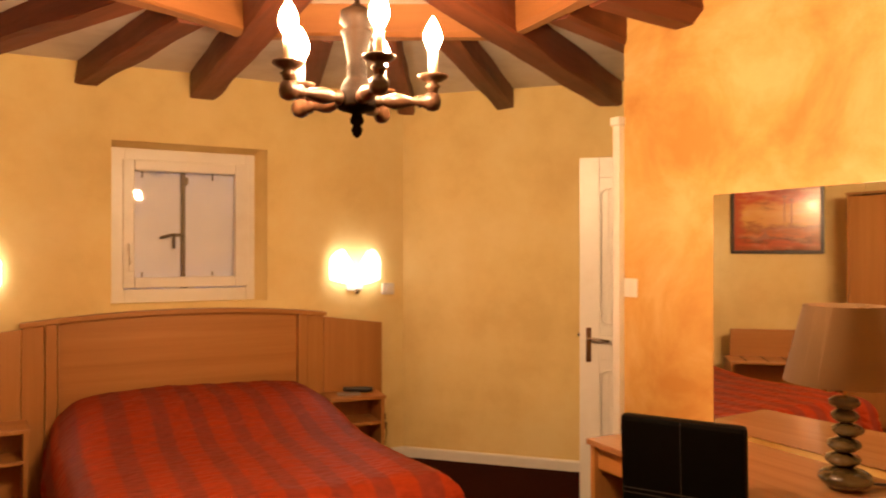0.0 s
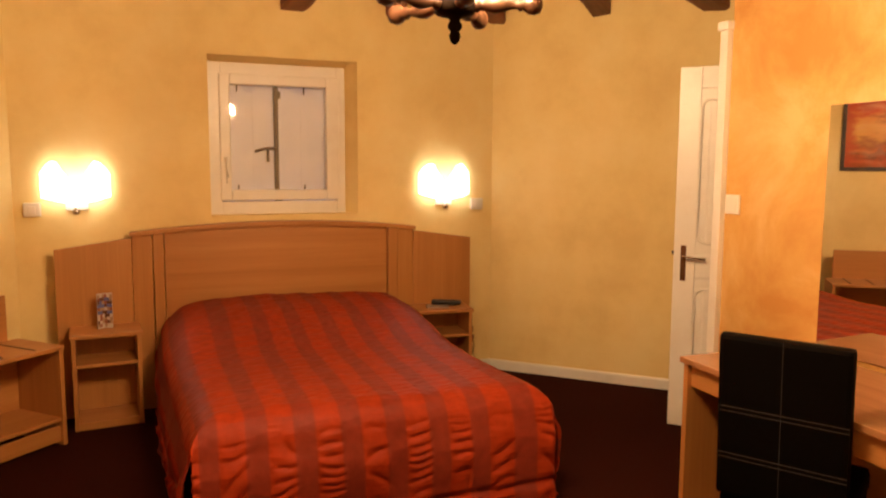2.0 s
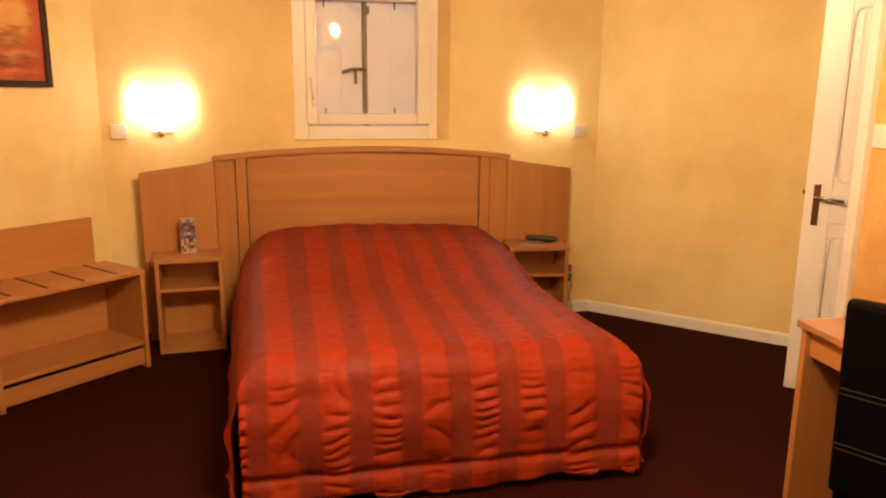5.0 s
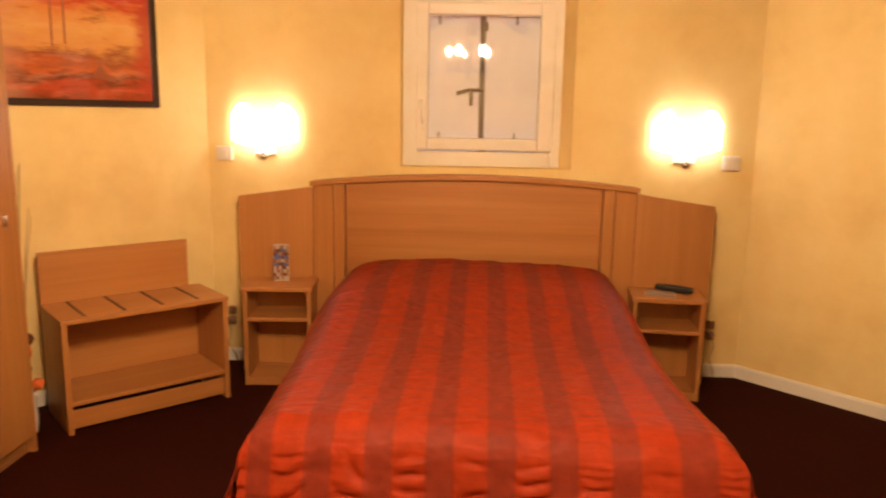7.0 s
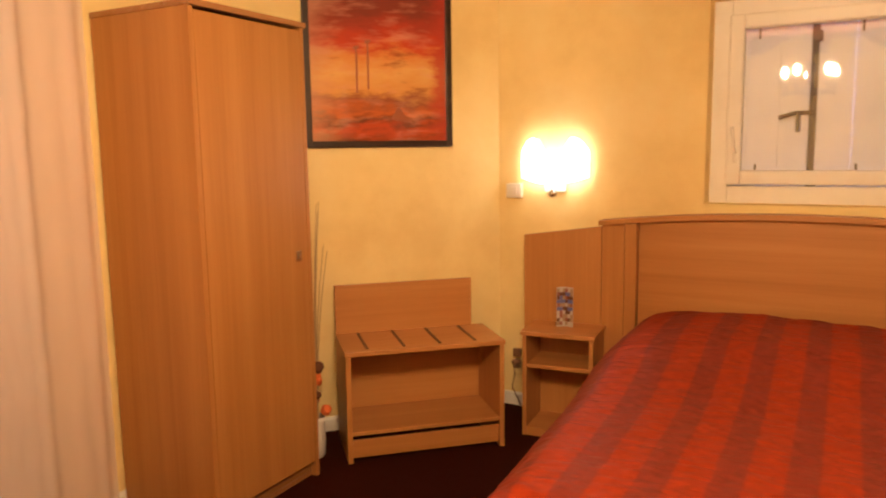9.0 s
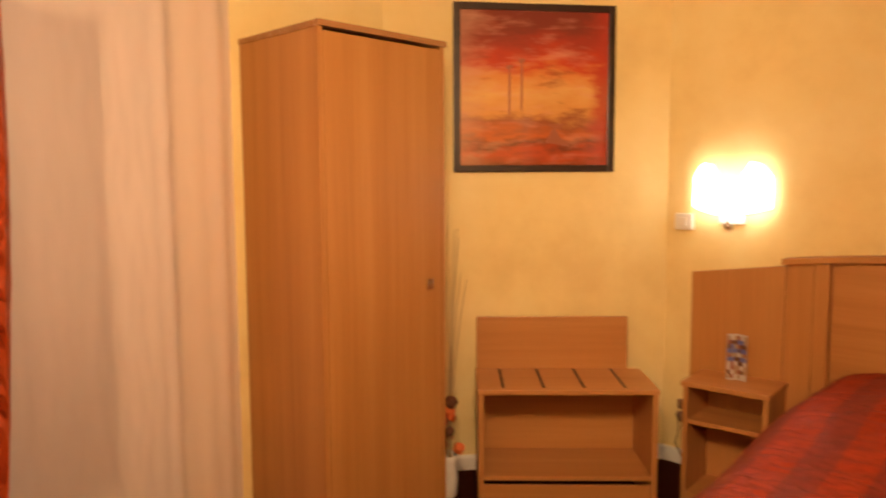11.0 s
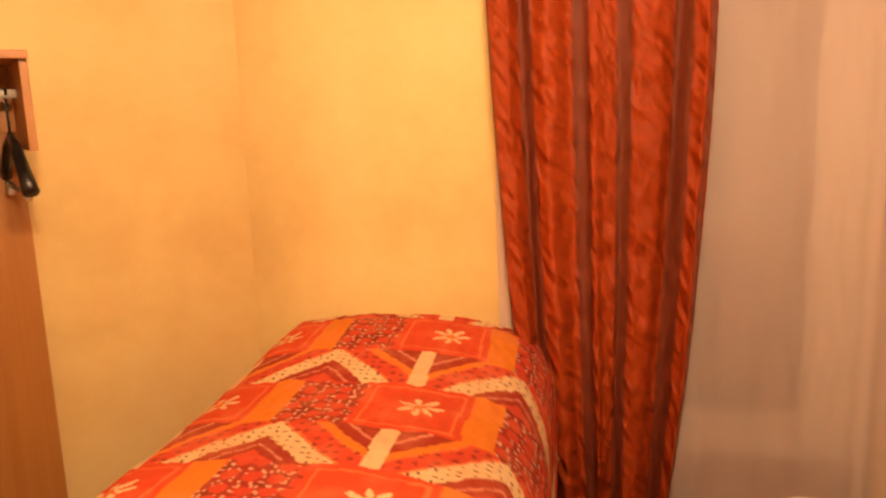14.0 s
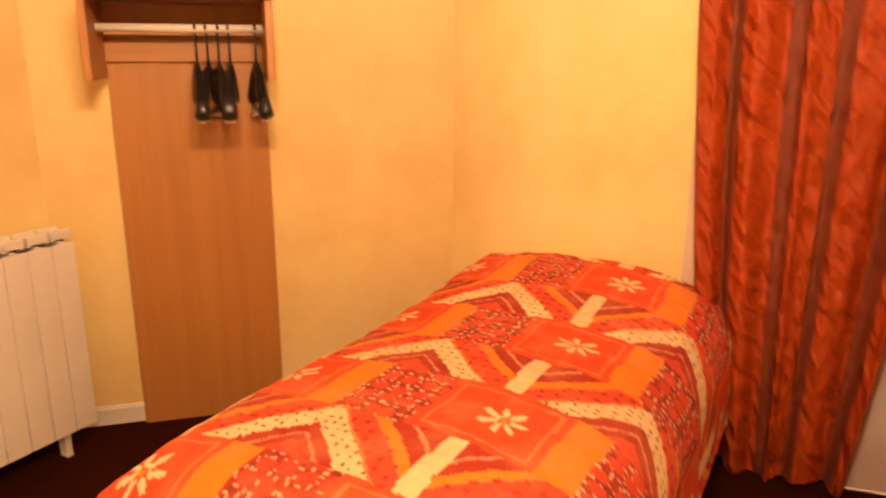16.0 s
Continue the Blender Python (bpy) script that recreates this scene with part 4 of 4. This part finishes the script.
# ---- wall sockets with their cords beside the bed ----
for sx, x in ((-1, -0.79), (1, 1.975)):
    so = empty("wall_socket", pose(x, 5.02, 0.15), "small tan plastic wall sockets with plug and cord", "socket", "sockets beside the bed")
    for k in range(2):
        b = bmesh.new()
        slab((-0.022, -0.022, 0.07 + k * 0.065), (0.022, 0.0, 0.07 + k * 0.065 + 0.048), 0.006, b)
        part("socket", b, TAN, so)
    b = lathe([(0.018, 0.0), (0.02, 0.02), (0.012, 0.035)], 14, None, pose(0, -0.022, 0.11, 90, 0, 0))
    pl = part("plug", b, TAN, so, "", True)
    part("cord", tube([(0, -0.055, 0.11), (0.01, -0.065, 0.05), (-0.01, -0.06, -0.03), (0.02, -0.05, -0.09), (0.03, -0.03, -0.14)], 0.003, 6), TAN, so, "", True)

# ---- vase with dry twigs between wardrobe and luggage stand ----
vase = empty("vase", pose(-1.37, 3.915, 0), "white vase of dried twigs and orange flowers on the floor", "vase")
part("pot", lathe([(0.035, 0.0), (0.045, 0.01), (0.05, 0.08), (0.045, 0.17), (0.05, 0.20), (0.046, 0.20), (0.04, 0.17)], 20), WHITE, vase, "white ceramic pot", True)
TWIG = base("dry_twig", (0.42, 0.30, 0.15), 0.8)[0]
rs = random.Random(5)
for i in range(11):
    a, sp = rs.uniform(0, 6.28), rs.uniform(0.02, 0.11)
    h = rs.uniform(0.95, 1.24)
    pts = [(0.02 * math.cos(a) * (1 - f) + sp * math.cos(a) * f * f, 0.02 * math.sin(a) * (1 - f) + sp * math.sin(a) * f * f, 0.12 + (h - 0.12) * f) for f in (0, 0.2, 0.4, 0.6, 0.8, 1.0)]
    part("twig", tube(pts, lambda f: 0.0035 - 0.002 * f, 5), TWIG, vase)
FLOWERS = [base("dried_orange_petal", (0.70, 0.16, 0.03), 0.7)[0], base("dried_brown_bract", (0.14, 0.05, 0.02), 0.8)[0], base("dried_red_petal", (0.42, 0.04, 0.03), 0.7)[0]]
for i in range(12):
    a, r2, z = rs.uniform(0, 6.28), rs.uniform(0.01, 0.06), rs.uniform(0.23, 0.46)
    b = bmesh.new()
    bmesh.ops.create_icosphere(b, subdivisions=2, radius=rs.uniform(0.016, 0.03), matrix=Matrix.Translation((r2 * math.cos(a), r2 * math.sin(a), z)))
    for v in b.verts:
        v.co += 0.008 * noise.noise_vector(v.co * 60)
    part("flower_head", b, FLOWERS[i % 3], vase)

# ---- desk side: mirror, switch, desk, lamp, chair ----
DT = math.degrees(math.atan2(1.0, -0.035))          # direction of the partition
desk = empty("desk", pose(px(2.45) - 0.004, 2.45, 0, 0, 0, DT - 180 - 3.6), "oak-laminate writing desk along the partition wall", "desk")
# local x runs south along the wall, local -y out into the room is +, so the front is at y = -0.64
DW, DD, DH = 1.75, 0.55, 0.75
b = bmesh.new()
slab((0, -DD, DH - 0.024), (DW, -0.002, DH), 0.004, b)
part("top", b, OAK_TOP, desk)
for x in (0.012, DW - 0.036):
    b = bmesh.new()
    slab((x, -DD + 0.012, 0), (x + 0.026, -0.004, DH - 0.024), 0.003, b)
    part("side_panel", b, OAK, desk)
b = bmesh.new()
slab((0.038, -DD + 0.03, DH - 0.115), (DW - 0.036, -DD + 0.05, DH - 0.024), 0.002, b)
part("apron", b, OAK_X, desk)
b = bmesh.new()
slab((0.038, -0.05, 0.25), (DW - 0.036, -0.03, DH - 0.024), 0.002, b)
part("back_panel", b, OAK_X, desk)

mir = empty("mirror", pose(px(2.32) - 0.002, 2.32, 0.762, 0, 0, DT - 180), "large frameless wall mirror standing on the desk", "mirror")
b = bmesh.new()
slab((0, -0.006, 0), (1.55, 0, 0.968), 0.0015, b)
part("plate", b, MIRROR, mir)

sw = empty("light_switch", pose(px(2.80) - 0.001, 2.80, 1.278, 0, 0, DT - 180), "white square plastic light switch", "switch")
b = bmesh.new()
slab((-0.042, -0.009, 0), (0.042, 0, 0.088), 0.003, b)
part("plate", b, PLASTIC, sw)
b = bmesh.new()
slab((-0.028, -0.014, 0.014), (0.028, -0.008, 0.074), 0.002, b)
part("rocker", b, PLASTIC, sw)

lamp = empty("table_lamp", pose(2.085, 1.585, 0.7505), "table lamp of stacked glazed pebbles with pale satin shade", "table lamp")
STONE = plaster("olive_glazed_ceramic", (0.035, 0.023, 0.008), (0.07, 0.047, 0.017), (0.11, 0.078, 0.034), 9.0, 0.09, 0.0)
glaze = STONE.node_tree.nodes["Principled BSDF"].inputs
glaze["Coat Weight"].default_value, glaze["Coat Roughness"].default_value = 1.0, 0.03
rs = random.Random(9)
z = 0.0
for r, h in ((0.080, 0.072), (0.052, 0.048), (0.050, 0.048), (0.047, 0.046), (0.041, 0.044), (0.046, 0.045)):
    prof = [(max(0.004, r * math.sin(math.pi * f) ** 0.42), h * f) for f in (0.005, 0.04, 0.1, 0.18, 0.28, 0.4, 0.5, 0.6, 0.72, 0.82, 0.9, 0.96, 0.995)]
    part("pebble", lathe(prof, 24, None, Matrix.Translation((rs.uniform(-0.006, 0.006), rs.uniform(-0.006, 0.006), z))), STONE, lamp, "", True)
    z += h * 0.97
part("lamp_stem", tube([(0, 0, z - 0.01), (0, 0, 0.56)], 0.007, 10), BRASS, lamp)
b = lathe([(0.178, 0.335), (0.118, 0.575)], 40, None, None, False)
bmesh.ops.solidify(b, geom=b.faces[:], thickness=0.003)
SHADE = base("champagne_satin_shade", (0.56, 0.38, 0.20), 0.33)[0]
SHADE.node_tree.nodes["Principled BSDF"].inputs["Sheen Weight"].default_value = 0.1
part("shade", b, SHADE, lamp, "champagne satin conical shade", True)
b = bmesh.new()
for a in (0, 120, 240):
    tube([(0, 0, 0.555), (0.116 * math.cos(radians(a)), 0.116 * math.sin(radians(a)), 0.570)], 0.003, 6, b)
part("shade_ring", b, BRASS, lamp)
part("cord", tube([(0.05, 0, 0.012), (0.14, -0.05, 0.006), (0.22, -0.10, 0.006), (0.26, -0.22, 0.006)], 0.004, 6), BLACK, lamp, "", True)


def chair():
    c = empty("chair", pose(1.66, 1.835, 0, 0, 0, 31), "black leather high-back desk chair with stitched panels", "chair")
    # local x points at the desk, local y along it
    m = pose(0.015, 0, 0.44, 0, -4, 0)
    back = bmesh.new()
    slab((-0.05, -0.19, 0.0), (0.0, 0.19, 0.535), 0.016, back, m)
    bk = part("backrest", back, LEATHER, c)
    THREAD = base("grey_stitching", (0.025, 0.021, 0.019), 0.7)[0]
    for z in (0.13, 0.145, 0.285, 0.30):
        b = bmesh.new()
        slab((-0.0516, -0.187, z), (-0.0495, 0.187, z + 0.0028), 0, b, m)
        part("seam", b, THREAD, bk, "grey double stitching")
    b = bmesh.new()
    slab((-0.0514, -0.0012, 0.01), (-0.0496, 0.0012, 0.53), 0, b, m)
    part("seam", b, base("dark_stitching", (0.012, 0.011, 0.011), 0.7)[0], bk)
    b = bmesh.new()
    slab((0.0, -0.19, 0.38), (0.44, 0.19, 0.465), 0.022, b)
    part("seat", b, LEATHER, c)
    for x in (0.0, 0.40):
        for y in (-0.165, 0.165):
            b = bmesh.new()
            slab((x - 0.02, y - 0.02, 0), (x + 0.02, y + 0.02, 0.40), 0.005, b)
            part("leg", b, LEATHER, c)


chair()

# ---- single bed with the patchwork quilt ----
CREAM, RED, DEEP, ORANGE, PINK, BROWN = (0.86, 0.68, 0.38), (0.74, 0.085, 0.038), (0.38, 0.035, 0.020), (0.85, 0.27, 0.02), (0.72, 0.30, 0.18), (0.10, 0.018, 0.012)


def hash2(i, j):
    return (math.sin(i * 127.1 + j * 311.7) * 43758.5453) % 1.0


def dots(x, y, size, r):
    i, j = math.floor(x / size), math.floor(y / size)
    cx2, cy2 = (i + 0.3 + 0.4 * hash2(i, j)) * size, (j + 0.3 + 0.4 * hash2(j, i)) * size
    return math.hypot(x - cx2, y - cy2) < r


def quilt_print(x, y):
    x += 0.008 * noise.noise((x * 6, y * 6, 1.0))
    y += 0.008 * noise.noise((x * 6, y * 6, 5.0))
    dx = ((x + 0.955) / 0.48 + 0.5) % 1.0 * 0.48 - 0.24
    dy = ((y - 1.479) / 0.567 + 0.5) % 1.0 * 0.567 - 0.2835
    if abs(dx) < 0.132:
        if -0.168 < dy < 0.122:
            # red square with a pale flower
            r, th = math.hypot(dx, dy), math.atan2(dx, dy)
            petal = (0.050 + 0.018 * hash2(math.floor((th + 3.2) / 0.9), 3)) * (0.12 + 0.88 * abs(math.cos(3.5 * th + 0.4)) ** 1.3)
            if 0.014 < r < petal:
                return CREAM
            if r <= 0.010:
                return ORANGE
            edge = min(0.132 - abs(dx), dy + 0.168, 0.122 - dy)
            return (0.86, 0.22, 0.07) if 0.020 < edge < 0.028 else (0.78, 0.085, 0.026)
        if 0.122 <= dy < 0.205:
            return ORANGE
        if dots(x, y, 0.056, 0.021):
            return (0.68, 0.075, 0.035)
        if dots(x + 0.31, y + 0.17, 0.024, 0.0048) or dots(x + 0.11, y + 0.47, 0.031, 0.0046):
            return (0.80, 0.50, 0.33)
        return DEEP if hash2(math.floor(x / 0.013), math.floor(y / 0.013)) > 0.3 else (0.22, 0.03, 0.018)
    # zigzag bands between the rows of patches
    e = dx - 0.132 if dx > 0 else dx + 0.348
    s = ((y - 1.15) / 0.567 + 0.5) % 1.0 * 0.567 - 0.2835
    if abs(abs(s) - 0.2835) < 0.024:
        return CREAM
    q = e - 1.05 * abs(s)
    if q < -0.20:
        return DEEP
    if q < -0.185:
        return PINK
    if q < -0.135:
        return DEEP
    if q < -0.10:
        return ORANGE
    if q < -0.005:
        if dots(x, y, 0.036, 0.0075):
            return DEEP
        return RED if -0.092 < q < -0.016 else (0.86, 0.24, 0.07)
    if q < 0.078:
        return BROWN if dots(x, y, 0.026, 0.0042) else CREAM
    if q < 0.12:
        return DEEP
    if q < 0.13:
        return PINK
    return DEEP if q < 0.16 else RED


def quilt_top(x, y):
    head = max(0.0, min(1.0, (-1.0 - x) / 0.5))
    foot = max(0.0, min(1.0, (x + 0.35) / 0.5))
    return 0.65 + 0.012 * math.sin(x * 3 + 1) - (0.115 * abs((y - 1.31) / 0.5) ** 2.3 if y > 1.31 else (0.045 + 0.02 * head) * abs((y - 1.31) / 0.5) ** 2.4) + 0.035 * head - 0.05 * foot ** 2


sb = empty("single_bed", pose(-0.80, 1.31, 0), "single bed base and mattress under a quilt", "bed")
b = bmesh.new()
slab((-0.90, -0.44, 0.12), (0.80, 0.44, 0.34), 0.02, b)
part("bed_base", b, PLASTIC, sb, "pale bed base")
b = bmesh.new()
slab((-0.90, -0.42, 0.34), (0.78, 0.42, 0.545), 0.06, b)
part("mattress", b, PLASTIC, sb, "white mattress")
for x in (-0.82, 0.72):
    for y in (-0.38, 0.38):
        part("leg", lathe([(0.025, 0.0), (0.03, 0.12)], 12, None, Matrix.Translation((x, y, 0))), BLACK, sb)
qv, qf, flat = soft_block(-1.74, 0.09, 0.785, 1.80, quilt_top, lambda u, v: 0.20, 0.15, 560, 350, 0.03, 11.0, True)
quilt = cover("quilt", (qv, qf, flat), QUILT, 0.015)
attr = quilt.data.color_attributes.new("print", "FLOAT_COLOR", "POINT")
attr.data.foreach_set("color", [k for u, v in flat for k in (*quilt_print(u, v), 1.0)])
tagged(quilt, "patchwork print quilt in red, orange and cream", "quilt")


# ---- clothes rail on its board ----
def clothes_rail():
    c = empty("clothes_rail", pose(-1.018, -0.0, 0, 0, 0, 135), "oak-laminate wall board with shelf and hanging rail", "clothes rail")
    # local x along the wall toward the far corner, local +y out of the room
    b = bmesh.new()
    slab((-0.255, 0.02, 0.0), (0.27, 0.042, 1.553), 0.002, b)
    part("board", b, OAK, c)
    b = bmesh.new()
    slab((-0.275, -0.33, 1.555), (0.285, 0.04, 1.577), 0.003, b)
    part("shelf", b, OAK_X, c)
    for x in (-0.275, 0.263):
        b = bmesh.new()
        slab((x, -0.30, 1.31), (x + 0.022, 0.04, 1.555), 0.003, b)
        part("bracket", b, OAK, c)
    b = bmesh.new()
    slab((-0.253, 0.0, 1.36), (0.263, 0.02, 1.45), 0.002, b)
    part("rail_board", b, OAK_X, c)
    part("rail", tube([(-0.253, -0.13, 1.47), (0.263, -0.13, 1.47)], 0.013, 14), WHITE, c, "white hanging rail", True)


clothes_rail()


def hanger():
    h = empty("clothes_hanger", pose(0, 0, 0), "black plastic coat hanger hanging on the rail", "hanger", "hangers on the rail")
    b = bmesh.new()
    pts = [(0.0, -0.19, -0.26), (0.0, -0.14, -0.21), (0.0, -0.05, -0.135), (0.0, 0.0, -0.11), (0.0, 0.05, -0.135), (0.0, 0.14, -0.21), (0.0, 0.19, -0.26)]
    tube(pts, lambda f: 0.011 + 0.012 * abs(2 * f - 1), 8, b)
    part("shoulder", b, BLACK, h, "", True)
    part("bar", tube([(0, -0.17, -0.25), (0, 0, -0.265), (0, 0.17, -0.25)], 0.008, 6), BLACK, h)
    hook = [(0, 0, -0.11), (0, 0, -0.012), (0, 0.012, 0.004), (0, 0.010, 0.018), (0, -0.002, 0.024), (0, -0.016, 0.018), (0, -0.018, 0.006)]
    part("hook", tube(hook, 0.0042, 6), BLACK, h, "black hook", True)
    for y in (-0.12, 0.12):
        b = bmesh.new()
        slab((-0.012, y - 0.015, -0.29), (0.012, y + 0.015, -0.25), 0.003, b)
        part("clip", b, CHROME, h, "metal trouser clip")
    return h


base_m = pose(-1.018, 0, 0, 0, 0, 135)
hg = hanger()
spots = [(0.045, 4), (0.08, -8), (0.115, 6), (0.15, -3), (0.235, 5)]
hg.matrix_world = base_m @ pose(spots[0][0], -0.13, 1.460, 0, 0, spots[0][1])
for x, tw in spots[1:]:
    copy_thing(hg, base_m @ pose(x, -0.13, 1.460, 0, 0, tw))


# ---- radiator ----
def radiator():
    r = empty("radiator", pose(-0.655, -0.20, 0.0), "white cast sectional radiator under the wall", "radiator")
    n, w = 12, 0.082
    b0 = bmesh.new()
    slab((0.0012, -0.012, 0.10), (w - 0.0012, 0.0, 0.775), 0.004, b0)
    slab((0.030, -0.09, 0.10), (0.052, -0.01, 0.78), 0.004, b0)
    slab((0.002, -0.095, 0.10), (w - 0.002, -0.082, 0.79), 0.005, b0)
    slab((0.004, -0.085, 0.785), (0.018, -0.005, 0.81), 0.004, b0)
    slab((w - 0.018, -0.085, 0.785), (w - 0.004, -0.005, 0.81), 0.004, b0)
    slab((0.004, -0.025, 0.79), (w - 0.004, -0.005, 0.82), 0.004, b0)
    slab((0.004, -0.095, 0.79), (w - 0.004, -0.075, 0.82), 0.004, b0)
    first = part("section", b0, WHITE, r)
    # dark slabs in place of the shade inside the vent openings
    v0 = bmesh.new()
    slab((0.022, -0.0965, 0.742), (w - 0.022, -0.0935, 0.770), 0.001, v0)
    slab((0.020, -0.074, 0.776), (w - 0.020, -0.026, 0.783), 0.001, v0)
    vent = part("vent", v0, VENT_SHADE, first, "dark slab standing for the shade in a vent opening")
    for i in range(1, n):
        o = new("section", first.data)
        o.parent = r
        o.location = (i * w, 0, 0)
        v = tagged(new("vent", vent.data), "dark slab standing for the shade in a vent opening")
        v.parent = o
    b = bmesh.new()
    tube([(0.02, -0.05, 0.13), (n * w - 0.02, -0.05, 0.13)], 0.02, 12, b)
    tube([(0.02, -0.05, 0.74), (n * w - 0.02, -0.05, 0.74)], 0.02, 12, b)
    part("header_pipe", b, WHITE, r)
    for x in (0.10, n * w - 0.10):
        b = bmesh.new()
        slab((x - 0.012, -0.07, 0.0), (x + 0.012, -0.03, 0.115), 0.003, b)
        part("foot", b, WHITE, r)


radiator()
